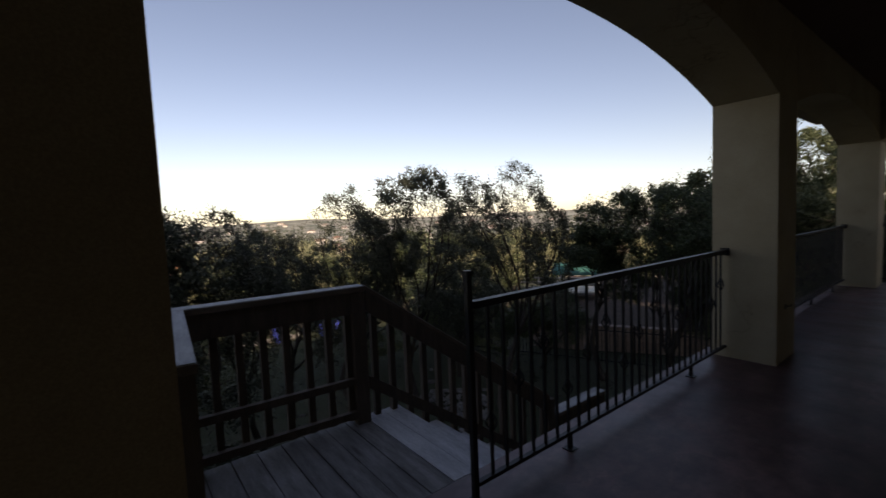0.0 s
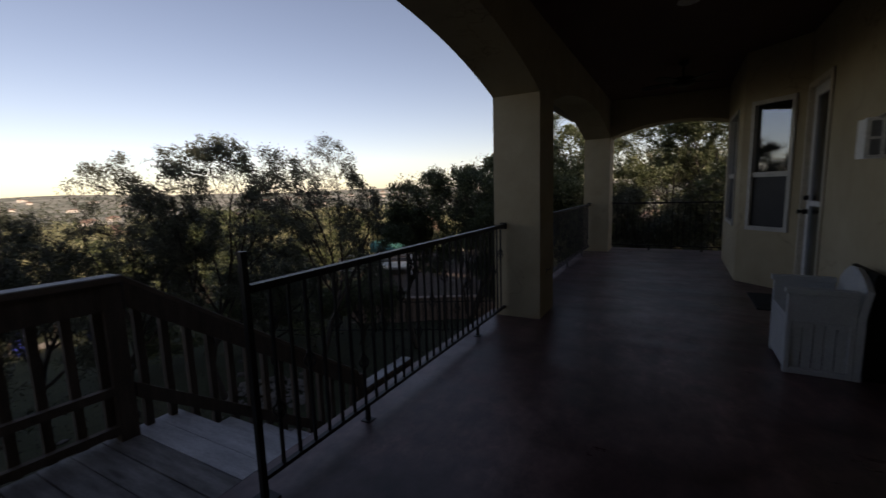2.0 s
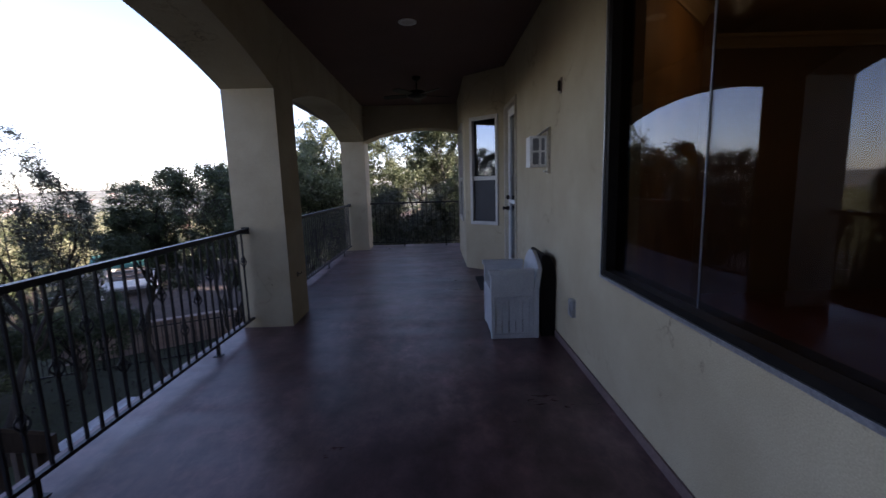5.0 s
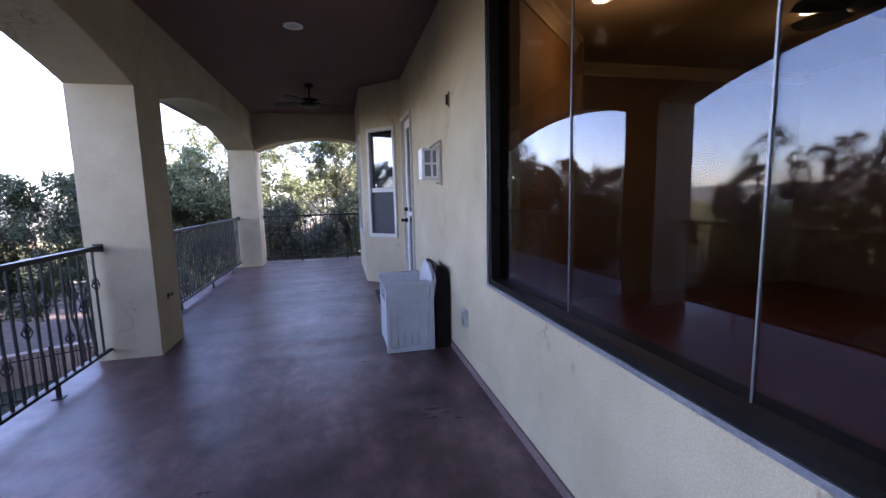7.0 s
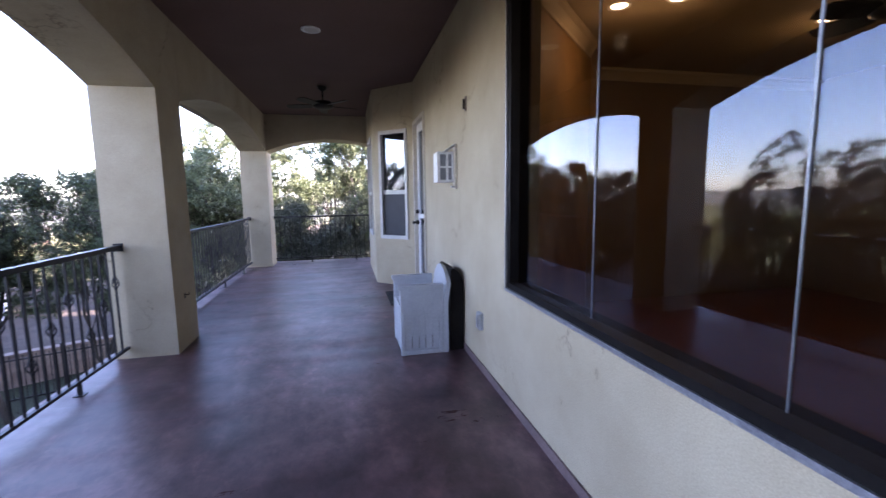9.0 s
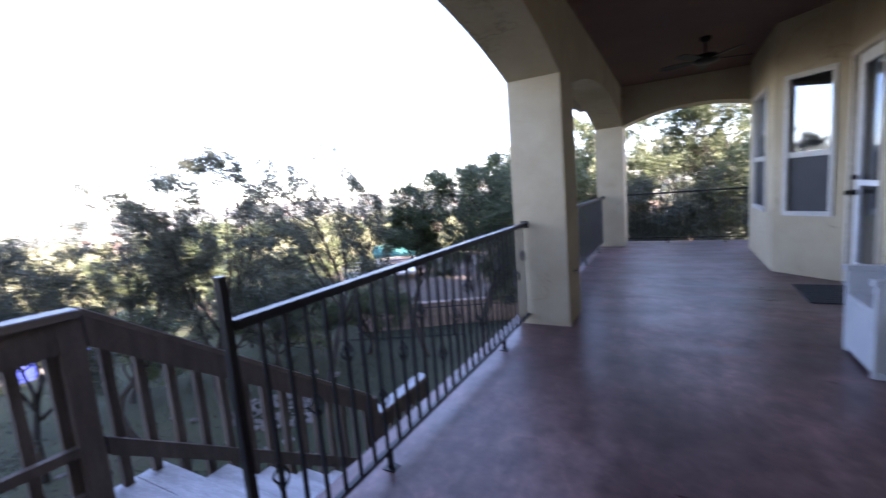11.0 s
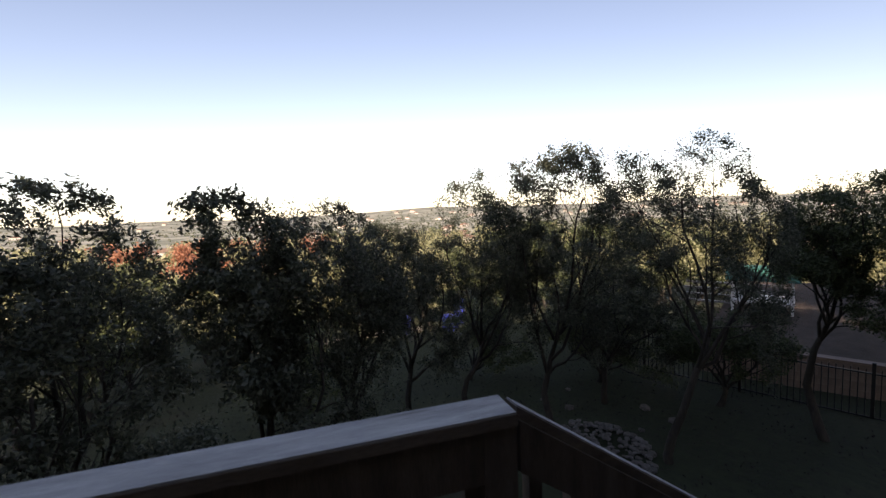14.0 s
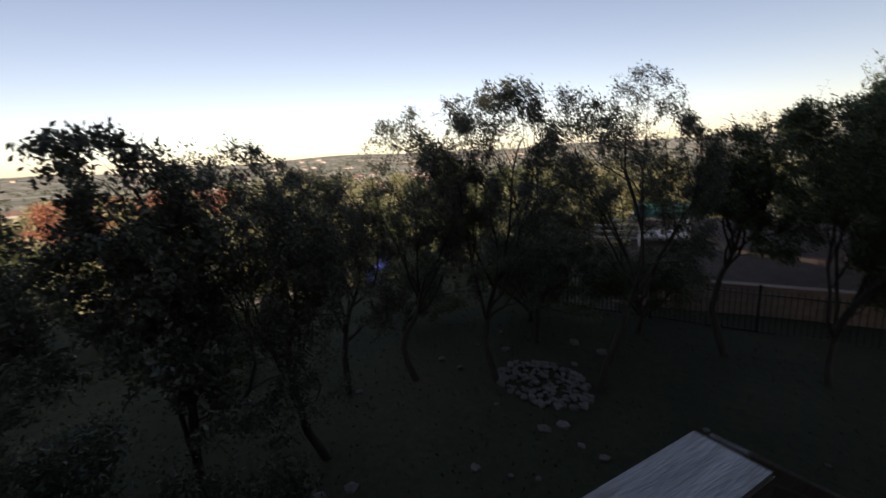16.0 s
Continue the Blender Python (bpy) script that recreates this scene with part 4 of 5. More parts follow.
def gz(x, y):
    d = math.hypot(x - GX, y - GY)
    z = -3.05 - 0.075 * max(0.0, d - 7.0)
    if d > 22:
        z = -4.175 - 0.11 * (d - 22)
    if d > 120:
        z = -14.96 - 0.030 * (d - 120)
    if d > 500:
        z = -26.36 + 0.012 * (d - 500)
    if d > 900:
        az = math.atan2(y - GY, x - GX)
        hump = 11.0 * math.exp(-((az - 2.06) / 0.2) ** 2) + 7.0 * math.sin(az * 5.0 + 0.6) + 4.0 * math.sin(az * 11.0 + 2.0) + 2.0 * math.sin(az * 23.0)
        z = -21.5 + (31.0 + hump) * (1 - math.cos(math.pi * min(1.0, (d - 900) / 900))) / 2
    return z


def ground_sheet():
    radii = [0.0] + [1.5 * k for k in range(1, 17)] + [24 * 1.13 ** k for k in range(1, 41)]
    n = 144
    bmg = bmesh.new()
    rings = []
    for r in radii[1:]:
        row = []
        for k in range(n):
            x, y = GX + r * math.cos(2 * math.pi * k / n), GY + r * math.sin(2 * math.pi * k / n)
            z = gz(x, y) + (noise.noise((x * 0.25, y * 0.25, 0)) * 0.10 if r < 60 else noise.noise((x * 0.01, y * 0.01, 3)) * 1.4)
            row.append(bmg.verts.new((x, y, z)))
        rings.append(row)
    c = bmg.verts.new((GX, GY, gz(GX, GY)))
    for k in range(n):
        bmg.faces.new((c, rings[0][k], rings[0][(k + 1) % n]))
    for p, q in zip(rings, rings[1:]):
        for k in range(n):
            bmg.faces.new((p[k], q[k], q[(k + 1) % n], p[(k + 1) % n]))
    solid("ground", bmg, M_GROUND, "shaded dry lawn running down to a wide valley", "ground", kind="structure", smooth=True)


ground_sheet()


# ---------- trees ----------
def grow(rng, spread, split, limbs, seed_lean, fine):
    """Branch lines of an oak: lists of (points, radii, level), and the twigs that carry leaves."""
    lines, twigs = [], []
    last = 4 if fine else 3

    def branch(p, d, ln, r, level):
        n = (7, 6, 4, 3, 3)[level]
        pts, rad, dirs = [p.copy()], [r], []
        for k in range(n):
            wob = Vector((rng.normal(), rng.normal(), rng.normal() * 0.7)) * (0.28, 0.24, 0.26, 0.26, 0.22)[level]
            up = (0.12, 0.20, 0.10, 0.05, 0.03)[level]
            d = (d + wob + Vector((0, 0, up))).normalized()
            p = p + d * (ln / n)
            pts.append(p.copy())
            dirs.append(d.copy())
            rad.append(r * (1 - 0.58 * (k + 1) / n))
        lines.append((pts, rad, level))
        if level == last:
            twigs.append(pts)
            return
        if level == 0:                 # the trunk goes on as a leader
            branch(pts[-1], dirs[-1], spread * 1.1, rad[-1] * 0.9, 1)
        count = (limbs, 5, 5, 4)[level]
        for k in range(count):
            f = (0.55 + 0.45 * rng.random()) if level == 0 else 0.3 + 0.7 * (k + 0.6 * rng.random()) / count
            i = min(n - 1, int(f * n))
            base = pts[i].lerp(pts[i + 1], f * n - i) if i + 1 < len(pts) else pts[-1]
            az = 2 * math.pi * (k + 0.6 * rng.random()) / count
            side = Vector((math.cos(az), math.sin(az), 0))
            tilt = (0.70, 0.8, 0.85, 0.8)[level] * (0.7 + 0.5 * rng.random())
            dd = (dirs[i] * math.cos(tilt) + (side - dirs[i] * side.dot(dirs[i])).normalized() * math.sin(tilt)).normalized()
            length = (spread, ln * 0.52, ln * 0.55, ln * 0.6)[level] * (0.7 + 0.6 * rng.random())
            branch(base, dd, length, max(rad[min(i, len(rad) - 1)] * (0.62, 0.5, 0.45, 0.5)[level], 0.004), level + 1)

    branch(Vector((0, 0, -0.15)), Vector((seed_lean[0], seed_lean[1], 1)).normalized(), split, 0.022 + 0.016 * (split + 2 * spread), 0)
    return lines, twigs


def leaf_mesh(name, centres, size, rng, material):
    n = len(centres)
    a = rng.normal(size=(n, 3))
    a /= np.linalg.norm(a, axis=1)[:, None]
    b = np.cross(a, rng.normal(size=(n, 3)))
    b /= np.linalg.norm(b, axis=1)[:, None]
    s = size * (0.6 + 0.8 * rng.random((n, 1)))
    co = np.stack([centres - a * s, centres + b * s * 0.42 + a * s * 0.1, centres + a * s, centres - b * s * 0.42 + a * s * 0.1], axis=1).reshape(-1, 3)
    me = bpy.data.meshes.new(name)
    me.vertices.add(4 * n), me.loops.add(4 * n), me.polygons.add(n)
    me.vertices.foreach_set("co", co.astype(np.float32).ravel())
    me.loops.foreach_set("vertex_index", np.arange(4 * n, dtype=np.int32))
    me.polygons.foreach_set("loop_start", np.arange(0, 4 * n, 4, dtype=np.int32))
    me.update(calc_edges=True)
    me.materials.append(material)
    return me


def tree(name, x, y, top, spread, seed, leaves, size, material, label, group, split=1.6, limbs=4, lean=(0.1, 0.0), puff=0.05, gap=0.2, fine=True, category="tree"):
    rng = np.random.default_rng(seed)
    base = gz(x, y)
    height = top - base
    lines, twigs = grow(rng, spread, split, limbs, lean, fine)
    k = (height - 0.15) / float(np.percentile([t[-1].z for t in twigs], 96))
    kw = k ** 0.5
    high = sorted(twigs, key=lambda t: -t[-1].z)[:len(twigs) // 4]
    cx, cy, cz = (float(np.mean([t[-1][a] for t in high])) for a in range(3))
    zc = 0.62 * height
    rz, rw = height - zc, 1.22 * spread
    for pts, _, _ in lines:            # the crown stands over the foot, inside a rounded outline
        for p in pts:
            p.x = (p.x - (cx - lean[0]) * min(p.z / cz, 1.3)) * kw
            p.y = (p.y - (cy - lean[1]) * min(p.z / cz, 1.3)) * kw
            p.z *= k
            u, v = p.x - lean[0] * kw, p.y - lean[1] * kw
            e = math.sqrt((u * u + v * v) / (rw * rw) + max(p.z - zc, 0.0) ** 2 / (rz * rz))
            if e > 0.5:
                g = (0.5 + 0.56 * math.tanh((e - 0.5) / 0.56)) / e
                p.x, p.y = lean[0] * kw + u * g, lean[1] * kw + v * g
                if p.z > zc:
                    p.z = zc + (p.z - zc) * g
    t = thing(name, x, y, base, label=label, category=category, group=group)
    bmt = bmesh.new()
    for pts, rad, level in lines:
        ring_tube(bmt, pts, rad, (9, 7, 5, 4, 3)[level], caps=level < 2)
    part("trunk", bmt, M_BARK, t, smooth=True)
    ends = np.array([[tuple(p) for p in tw[1:]] for tw in twigs])
    clump = np.repeat(rng.random(len(ends) // 12 + 1), 12)[:len(ends)]
    weight = np.where(clump > gap, 0.3 + clump + 0.5 * rng.random(len(ends)), 0.06)
    pick = rng.choice(len(ends), leaves, p=weight / weight.sum())
    seg = rng.integers(0, ends.shape[1], leaves)
    cen = ends[pick, seg] + rng.normal(size=(leaves, 3)) * puff
    part("crown", leaf_mesh("crown", cen, size, rng, material), material, t, "small evergreen leaves")
    return t


NEAR = "live oaks in the yard"
OAK = "live oak with crooked trunk and airy dark crown in the yard"
#     x      y     top  spread seed leaves size split limbs lean
for row in ((-9.0, -2.0, 2.0, 1.5, 81, 32000, 0.034, 1.5, 6, (0.0, 0.0)),
            (-8.8, 0.3, 1.8, 1.0, 12, 30000, 0.034, 1.5, 5, (0.0, 0.05)),
            (-9.6, 2.3, 1.75, 1.1, 13, 32000, 0.025, 1.4, 6, (0.0, -0.6)),
            (-11.2, 3.0, 1.35, 1.1, 11, 24000, 0.027, 1.4, 6, (0.0, 0.0)),
            (-10.8, 4.4, 2.1, 1.2, 14, 32000, 0.027, 1.4, 6, (0.0, 0.0)),
            (-9.6, 5.6, 2.65, 1.25, 15, 36000, 0.026, 1.4, 6, (0.0, 0.0)),
            (-8.1, 6.75, 2.6, 1.25, 16, 42000, 0.022, 1.5, 6, (0.0, 0.0)),
            (-10.6, 7.6, 0.6, 1.3, 77, 30000, 0.026, 1.2, 6, (0.0, 0.0)),
            (-7.5, 10.0, 1.85, 1.15, 18, 46000, 0.028, 1.9, 6, (0.0, 0.0)),
            (-5.8, 9.9, 2.1, 1.4, 19, 56000, 0.028, 1.0, 6, (0.0, 0.0)),
            (-9.4, 9.8, -0.9, 1.5, 20, 26000, 0.030, 0.8, 5, (0.0, 0.0)),
            (-11.8, 8.4, -1.0, 1.8, 21, 22000, 0.032, 0.7, 5, (0.0, 0.0)),
            (-13.6, 5.6, -0.7, 1.8, 22, 22000, 0.032, 0.7, 5, (0.0, 0.0)),
            (-14.5, 11.0, -0.5, 2.0, 23, 22000, 0.034, 0.7, 5, (0.0, 0.0)),
            (-13.8, 1.2, -1.0, 1.8, 24, 20000, 0.032, 0.8, 5, (0.0, 0.0))):
    x, y, top, spread, seed, leaves, size, split, limbs, lean = row
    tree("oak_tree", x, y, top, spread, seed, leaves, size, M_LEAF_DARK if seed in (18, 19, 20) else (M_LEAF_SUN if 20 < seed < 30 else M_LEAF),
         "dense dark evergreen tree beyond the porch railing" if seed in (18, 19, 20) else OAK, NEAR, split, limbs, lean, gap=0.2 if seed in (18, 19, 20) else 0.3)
for x, y, top, spread, seed in ((-7.6, -1.7, -1.0, 1.3, 61), (-9.6, -0.9, -1.6, 1.4, 62), (-7.2, -3.4, -0.1, 1.5, 63), (-8.6, -3.4, -0.3, 1.5, 65), (-8.0, 0.4, -1.6, 1.1, 66)):
    tree("young_oak_tree", x, y, top, spread, seed, 14000, 0.034, M_LEAF, "low dense young oak with dark foliage in the yard", "young oaks in the yard", 0.5, 6, puff=0.10, fine=False)
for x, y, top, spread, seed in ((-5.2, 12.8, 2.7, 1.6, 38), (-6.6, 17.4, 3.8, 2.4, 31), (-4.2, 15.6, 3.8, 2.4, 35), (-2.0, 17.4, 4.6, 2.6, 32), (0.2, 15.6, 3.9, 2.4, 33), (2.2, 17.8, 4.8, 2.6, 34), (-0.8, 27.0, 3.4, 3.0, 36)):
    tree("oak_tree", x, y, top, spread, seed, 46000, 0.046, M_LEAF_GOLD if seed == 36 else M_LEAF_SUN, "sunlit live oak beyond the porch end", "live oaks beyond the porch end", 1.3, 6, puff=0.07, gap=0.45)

for x, y, top, seed in ((-2.9, 13.8, 1.3, 71), (-0.7, 14.1, 1.5, 72)):
    tree("young_oak_tree", x, y, top, 1.5, seed, 26000, 0.04, M_LEAF, "low leafy young oak just beyond the porch end", "young oaks beyond the porch end", 2.0, 6, puff=0.10, gap=0.15, fine=False)

# sunlit trees farther down the slope, three shapes repeated
FAR = []
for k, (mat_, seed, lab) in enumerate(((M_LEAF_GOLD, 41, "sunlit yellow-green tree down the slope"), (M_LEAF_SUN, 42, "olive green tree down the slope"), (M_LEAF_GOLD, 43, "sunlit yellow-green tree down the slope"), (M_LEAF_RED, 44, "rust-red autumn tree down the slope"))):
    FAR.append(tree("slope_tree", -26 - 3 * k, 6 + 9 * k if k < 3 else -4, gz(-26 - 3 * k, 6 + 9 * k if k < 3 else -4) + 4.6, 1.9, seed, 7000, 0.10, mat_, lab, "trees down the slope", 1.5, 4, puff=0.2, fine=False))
rnd = random.Random(5)


def slope_tree(src, d, deg, fall):
    """A copy of src at distance d and bearing deg, its top fall metres a metre under the eye."""
    x, y = GX + d * math.cos(radians(deg)), GY + d * math.sin(radians(deg))
    s = (1.4 - d * fall - gz(x, y)) / 4.6
    c = copy_thing(src, pose(x, y, gz(x, y), 0, 0, rnd.uniform(0, 360)))
    c.scale = (s * 0.9, s * 0.9, s)


for k in range(325):
    d = 15 + 70 * rnd.random() ** 1.7
    deg = rnd.uniform(94, 218)
    x, y = GX + d * math.cos(radians(deg)), GY + d * math.sin(radians(deg))
    if -18 < x < -6.5 and 10 < y < 25.5 or (x > -6 and y < 19) or (-20.5 < x < -12 and -1 < y < 9):
        continue
    low = 180 < deg < 206 and d < 42
    slope_tree(FAR[rnd.choice((0, 0, 1, 2))], d, deg, rnd.uniform(0.10, 0.15) if low else rnd.uniform(0.035, 0.095))
for d, deg, fall in ((44, 201, 0.040), (47, 198, 0.045), (43, 195, 0.05), (49, 192, 0.042), (45, 189, 0.05), (50, 185, 0.045), (46, 181, 0.052), (52, 178, 0.05), (41, 203, 0.06), (42, 187, 0.065)):
    slope_tree(FAR[3], d, deg, fall)


# far woods over the valley, nobody could count them
def far_woods():
    rng = np.random.default_rng(8)
    pts = []
    for _ in range(5200):
        d = 90 + 1500 * rng.random() ** 1.6
        az = rng.uniform(radians(85), radians(225))
        x, y = GX + d * math.cos(az), GY + d * math.sin(az)
        r = rng.uniform(1.6, 3.4)
        for _ in range(9):
            o = rng.normal(size=3) * r * 0.55
            pts.append((x + o[0], y + o[1], gz(x, y) + r * 0.9 + o[2] * 0.6))
    me = leaf_mesh("far_woods", np.array(pts), 1.5, rng, M_LEAF_FAR)
    tagged(new("far_woods", me), "distant olive woods spread over the valley", "woods", kind="stuff")


far_woods()

# ---------- houses in the valley ----------
M_HWALL = grainy("pale_house_wall", (0.62, 0.58, 0.52), (0.80, 0.76, 0.70), 0.2, 3, 0.85, relief=0.0, per_object=0.3)
M_HROOF = grainy("tiled_house_roof", (0.24, 0.15, 0.11), (0.38, 0.26, 0.2), 0.3, 4, 0.9, relief=0.0, per_object=0.4)
M_HPANE = grainy("dark_house_window", (0.03, 0.035, 0.04), (0.06, 0.065, 0.07), 1, 5, 0.2, relief=0.0)


def valley_house():
    h = thing("house", -120, 40, gz(-120, 40), label="pale distant house with a low tiled hip roof", category="house", group="houses in the valley")
    part("wall", boxes((-7, 7, -5, 5, -1.0, 4.2), (7.0, 11, -3, 4, -1.0, 3.2)), M_HWALL, h)
    b = bmesh.new()
    for x0, x1, y0, y1, z, rise in ((-7.6, 7.6, -5.6, 5.6, 4.2, 2.3), (7.05, 11.6, -3.6, 4.6, 3.2, 1.7)):
        q = [b.verts.new(p) for p in ((x0, y0, z), (x1, y0, z), (x1, y1, z), (x0, y1, z))]
        r = [b.verts.new(p) for p in ((x0 + (x1 - x0) * 0.3, (y0 + y1) / 2, z + rise), (x1 - (x1 - x0) * 0.3, (y0 + y1) / 2, z + rise))]
        for fc in ((q[0], q[1], r[1], r[0]), (q[1], q[2], r[1]), (q[2], q[3], r[0], r[1]), (q[3], q[0], r[0]), (q[3], q[2], q[1], q[0])):
            b.faces.new(fc)
    part("roof", b, M_HROOF, h)
    for u in (-5, -1.5, 2, 5):
        for s in (-1, 1):
            part("window", boxes((u - 0.6, u + 0.6, s * 5.0 - 0.05, s * 5.0 + 0.05, 1.0, 2.4)), M_HPANE, h)
    for v in (-2.5, 2.0):
        part("window", boxes((-7.05, -6.95, v - 0.7, v + 0.7, 1.0, 2.4)), M_HPANE, h)
    return h


H0 = valley_house()
for d, deg, rz in ((58, 199, 20), (62, 191, 75), (66, 184, 10), (56, 206, 50)):
    x, y = GX + d * math.cos(radians(deg)), GY + d * math.sin(radians(deg))
    copy_thing(H0, pose(x, y, gz(x, y) - 0.4, 0, 0, rz))
for k in range(190):
    d = (70 + 560 * rnd.random() ** 1.2) if k < 130 else rnd.uniform(650, 1500)
    az = radians(rnd.uniform(92, 212))
    x, y = GX + d * math.cos(az), GY + d * math.sin(az)
    copy_thing(H0, pose(x, y, gz(x, y), 0, 0, rnd.uniform(0, 360)))


# ---------- yard: fence, play area, stones ----------
def iron_fence(x0, y0, x1, y1):
    ln = math.hypot(x1 - x0, y1 - y0)
    z0, z1 = gz(x0, y0), gz(x1, y1)
    f = thing("yard_fence", x0, y0, z0, math.degrees(math.atan2(y1 - y0, x1 - x0)), "black iron picket fence across the yard", "fence")
    s = (z1 - z0) / ln
    shear = Matrix(((1, 0, 0, 0), (0, 1, 0, 0), (s, 0, 1, 0), (0, 0, 0, 1)))
    for h in (0.12, 1.05):
        b = bmesh.new()
        box(b, 0, ln, -0.015, 0.015, h, h + 0.03, m=shear)
        part("rail", b, M_IRON, f)
    pm = mesh_of("picket", boxes((-0.009, 0.009, -0.009, 0.009, 0.02, 1.16)), M_IRON)
    qm = mesh_of("post", boxes((-0.03, 0.03, -0.03, 0.03, -0.3, 1.3), bevel=0.004), M_IRON)
    n = round(ln / 0.115)
    for k in range(n + 1):
        u = ln * k / n
        o = part("picket" if k % 20 else "post", pm if k % 20 else qm, None, f)
        o.matrix_local = pose(u, 0, s * u)


iron_fence(-14.2, 9.5, -3.4, 13.6)


def terrace():
    """A raised mulch terrace behind a low wall of tan blocks."""
    cx, cy = -9.4, 12.9
    z = gz(cx, cy)
    w = thing("retaining_wall", cx, cy, z, 27.8, "low tan block retaining wall at the play terrace", "retaining wall")
    me = mesh_of("block", boxes((-0.198, 0.198, -0.1, 0.1, 0.002, 0.208), bevel=0.008), M_TANBLOCK)
    for r in range(5):
        for k in range(11, 30):
            o = part("block", me, None, w)
            o.matrix_local = pose(-6.6 + 0.4 * k + 0.2 * (r % 2), 0.004 * ((k * 7) % 3), 0.21 * r - 0.25)
    part("coping", boxes((-2.4, 5.45, -0.13, 0.13, 0.801, 0.85), bevel=0.01), M_TANBLOCK, w)
    p = thing("play_terrace", cx, cy, z, 27.8, "tan mulch play terrace behind the low wall", "play area", kind="structure")
    b, n = bmesh.new(), 14
    g = [[b.verts.new((-2.4 + 7.8 * i / n, 0.11 + 9 * j / n, 0.78 + 0.05 * noise.noise((i * 0.7, j * 0.7, 5)) + 0.03 * j)) for j in range(n + 1)] for i in range(n + 1)]
    for i in range(n):
        for j in range(n):
            b.faces.new((g[i][j], g[i + 1][j], g[i + 1][j + 1], g[i][j + 1]))
    part("mulch", b, M_MULCH, p, smooth=True)


terrace()


def playset(x, y, z):
    p = thing("climbing_frame", x, y, z, 30, label="white-posted climbing frame with a teal canopy", category="climbing frame")
    p.scale = (0.8, 0.8, 0.8)
    for u in (-1.0, 1.0):
        for v in (-0.8, 0.8):
            part("post", boxes((u - 0.05, u + 0.05, v - 0.05, v + 0.05, -0.6, 1.55), bevel=0.01), M_WHITE, p, "white square post")
    for v in (-0.8, 0.8):
        part("beam", boxes((-3.0, 0.93, v - 0.04, v + 0.04, 1.0, 1.1), bevel=0.008), M_ALU, p)
        part("beam", boxes((-3.0, 0.93, v - 0.04, v + 0.04, 0.45, 0.52), bevel=0.008), M_ALU, p)
    part("platform", boxes((-1.07, 1.07, -0.87, 0.87, 0.55, 0.62), bevel=0.008), M_WHITE, p)
    b, n = bmesh.new(), 12
    rows = []
    for k in range(n + 1):
        a = math.pi * k / n
        rows.append([b.verts.new((u, -1.0 * math.cos(a), 1.5 + 0.5 * math.sin(a) + dz)) for u in (-1.25, 1.25) for dz in (0.0, 0.03)])
    for q, r in zip(rows, rows[1:]):
        for i, j in ((0, 1), (1, 3), (3, 2), (2, 0)):
            b.faces.new((q[i], r[i], r[j], q[j]))
    part("canopy", b, M_GREENCLOTH, p, "arched teal canvas", smooth=False)


playset(-12.5, 16.1, -2.5)
for x, y, w, h, rz in ((-20.6, 5.6, 0.6, 0.8, 10), (-20.2, 7.6, 0.7, 0.7, 35), (-21.5, 8.6, 0.5, 1.2, 60)):
    t = thing("play_barrel", x, y, gz(x, y), rz, "bright blue plastic play barrel on the lawn", "play equipment", "blue play barrels")
    b = bmesh.new()
    ring_tube(b, [(0, 0, 0), (0, 0, h * 0.1), (0, 0, h * 0.5), (0, 0, h * 0.9), (0, 0, h)], [w * 0.42, w * 0.46, w * 0.52, w * 0.46, w * 0.40], 20)
    part("barrel", b, M_BLUE, t, smooth=True)
    for f in (0.25, 0.75):
        b = bmesh.new()
        ring_tube(b, [(0, 0, h * f - 0.03), (0, 0, h * f), (0, 0, h * f + 0.03)], [w * 0.5, w * 0.53, w * 0.5], 20)
        part("hoop", b, M_BLUE, t, smooth=True)


def stone_meshes(material):
    out = []
    for k in range(6):
        b = bmesh.new()
        bmesh.ops.create_icosphere(b, subdivisions=1, radius=1.0)
        for v in b.verts:
            v.co *= 1 + 0.35 * noise.noise(v.co * 1.3 + Vector((k * 7.1, 0, 0)))
            v.co.z *= 0.6
        out.append(mesh_of("stone", b, material))
    return out


STONES = stone_meshes(M_STONE)
bed = thing("stone_bed", -9.0, 6.15, gz(-9.0, 6.15), label="round bed of pale rubble stones under the oaks", category="stone bed")
for k in range(240):
    r = 1.0 * math.sqrt(rnd.random())
    a = rnd.uniform(0, 2 * math.pi)
    s = rnd.uniform(0.03, 0.07) * (1.35 if r > 0.85 else 1.0)
    o = part("stone", STONES[k % 6], None, bed)
    o.matrix_local = pose(r * math.cos(a), 0.75 * r * math.sin(a), 0.03 + 0.05 * (1 - r), 0, 0, rnd.uniform(0, 360)) @ Matrix.Scale(s, 4)
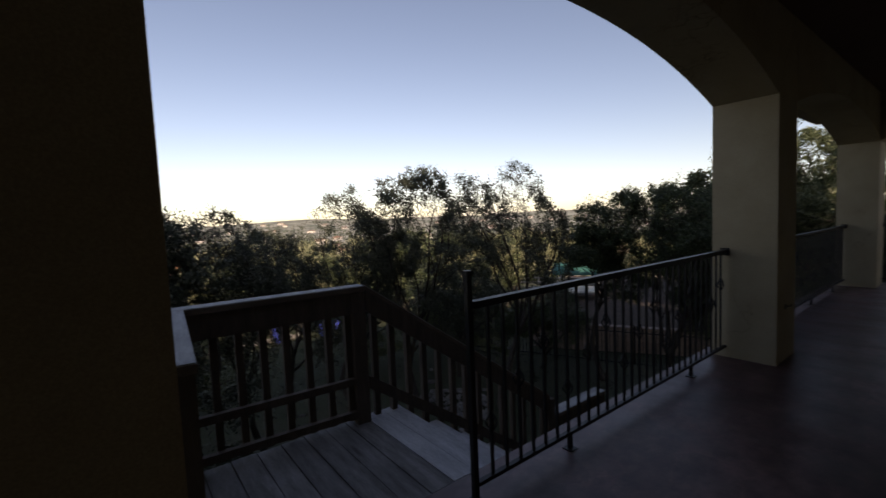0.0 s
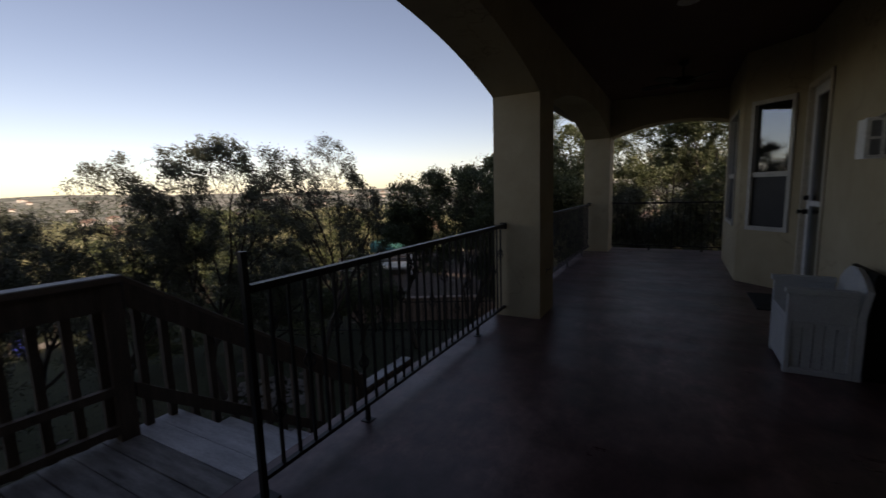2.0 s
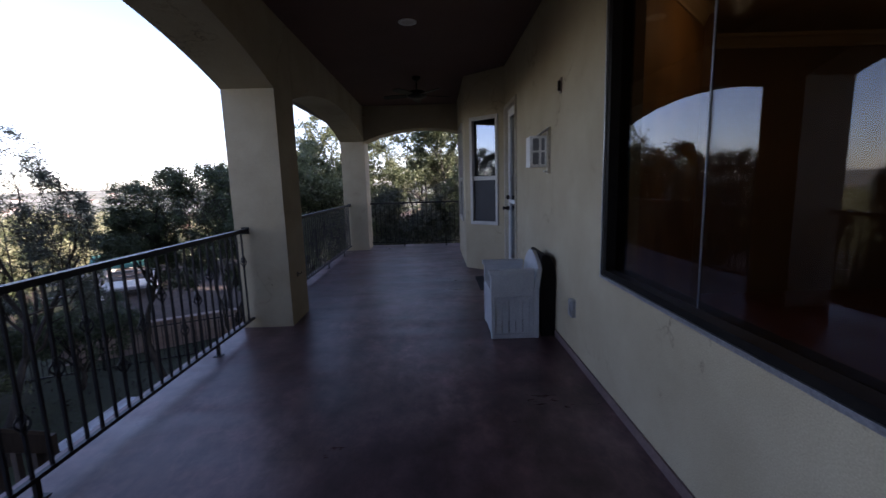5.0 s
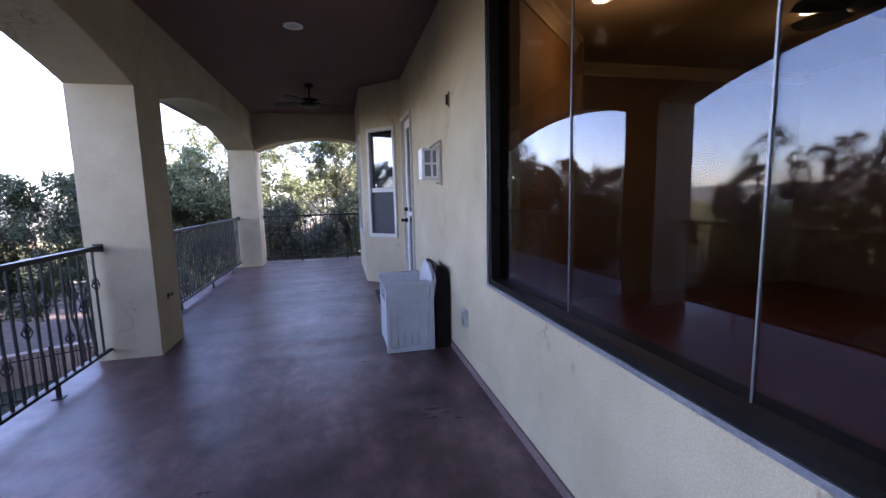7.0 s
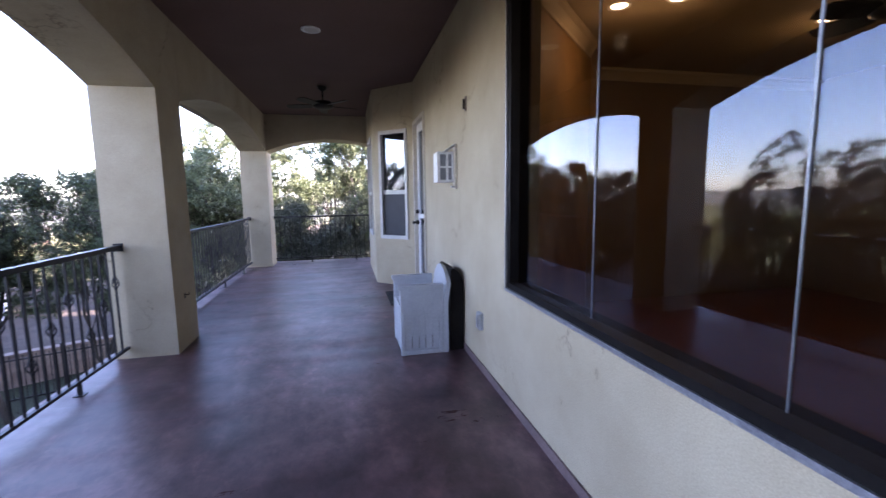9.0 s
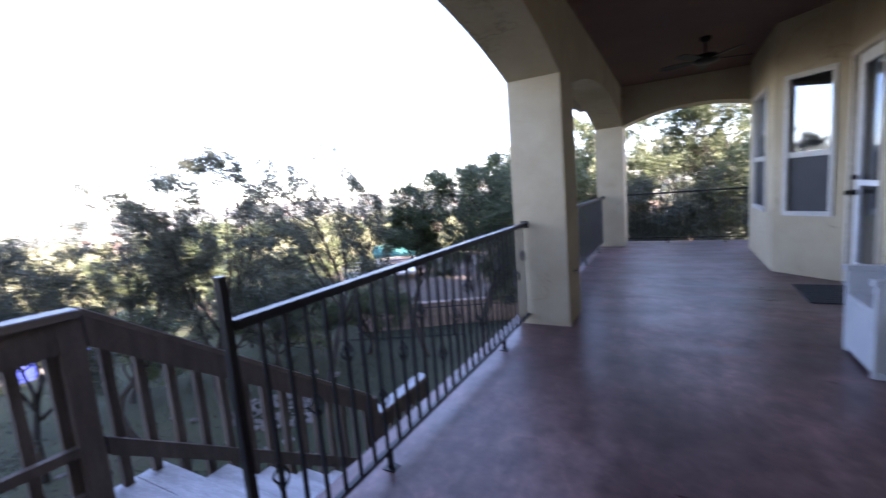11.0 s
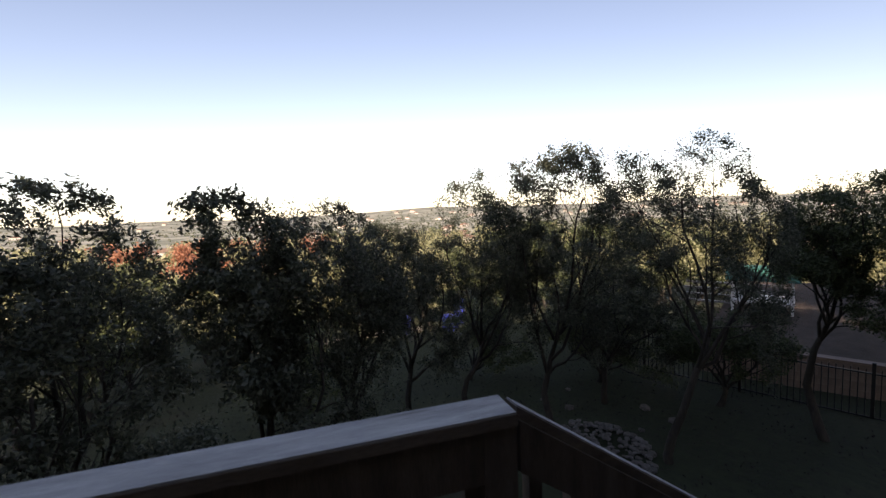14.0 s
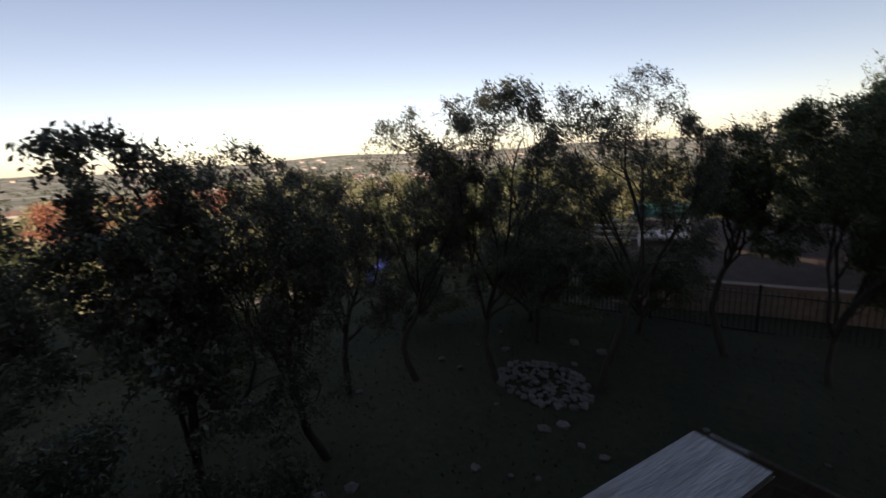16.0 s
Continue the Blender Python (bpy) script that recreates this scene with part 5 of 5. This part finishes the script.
# low pale edging along the far side of the lawn
edge = thing("stone_edging", -20.9, 2.8, gz(-20.9, 2.8), 90, label="low pale limestone edging across the lawn", category="edging")
for k in range(26):
    b = part("block", STONES[k % 6], None, edge)
    b.matrix_local = pose(-3.6 + k * 0.29, rnd.uniform(-0.05, 0.05), 0.1, 0, 0, rnd.uniform(-12, 12)) @ Matrix.Diagonal((0.19, 0.14, 0.24, 1))
# loose stones and leaf litter under the trees
for k in range(30):
    x, y = rnd.uniform(-12.5, -5.0), rnd.uniform(0.0, 8.5)
    s = rnd.uniform(0.04, 0.13)
    o = tagged(new("stone", STONES[k % 6]), "small pale stone lying on the shaded lawn", "stone", "loose stones on the lawn")
    o.matrix_world = pose(x, y, gz(x, y) + 0.02, 0, 0, rnd.uniform(0, 360)) @ Matrix.Scale(s, 4)


def litter():
    rng = np.random.default_rng(77)
    n = 9000
    x, y = rng.uniform(-16, -4, n), rng.uniform(-4, 12, n)
    z = np.array([gz(a, b) + noise.noise((a * 0.25, b * 0.25, 0)) * 0.10 for a, b in zip(x, y)]) + 0.03
    me = leaf_mesh("leaf_litter", np.stack([x, y, z], 1), 0.03, rng, M_BARK)
    tagged(new("leaf_litter", me), "brown dry leaf litter scattered under the oaks", "leaf litter", kind="stuff")


litter()


# ---------- beyond the porch end: neighbour's carport ----------
def carport(x, y):
    z = -2.4
    c = thing("carport", x, y, z, label="dark open carport with white posts beyond the porch end", category="carport")
    for u in (-1.17, 1.17, 3.5):
        part("post", boxes((u - 0.13, u + 0.13, -0.12, 0.12, -2.2, 1.9), bevel=0.015), M_WHITE, c, "white square post")
    part("roof", boxes((-1.9, 4.6, -0.4, 4.0, 1.901, 2.06), bevel=0.02), M_ROOF, c)
    part("back_wall", boxes((-1.7, 4.4, 3.6, 3.75, -2.2, 1.90)), M_FASCIA, c, "dark brown back wall")
    part("door", boxes((-1.1, 1.1, 0.3, 0.36, -2.2, 1.7), bevel=0.01), M_BRONZE, c, "dark panelled door")


carport(-2.95, 21.5)
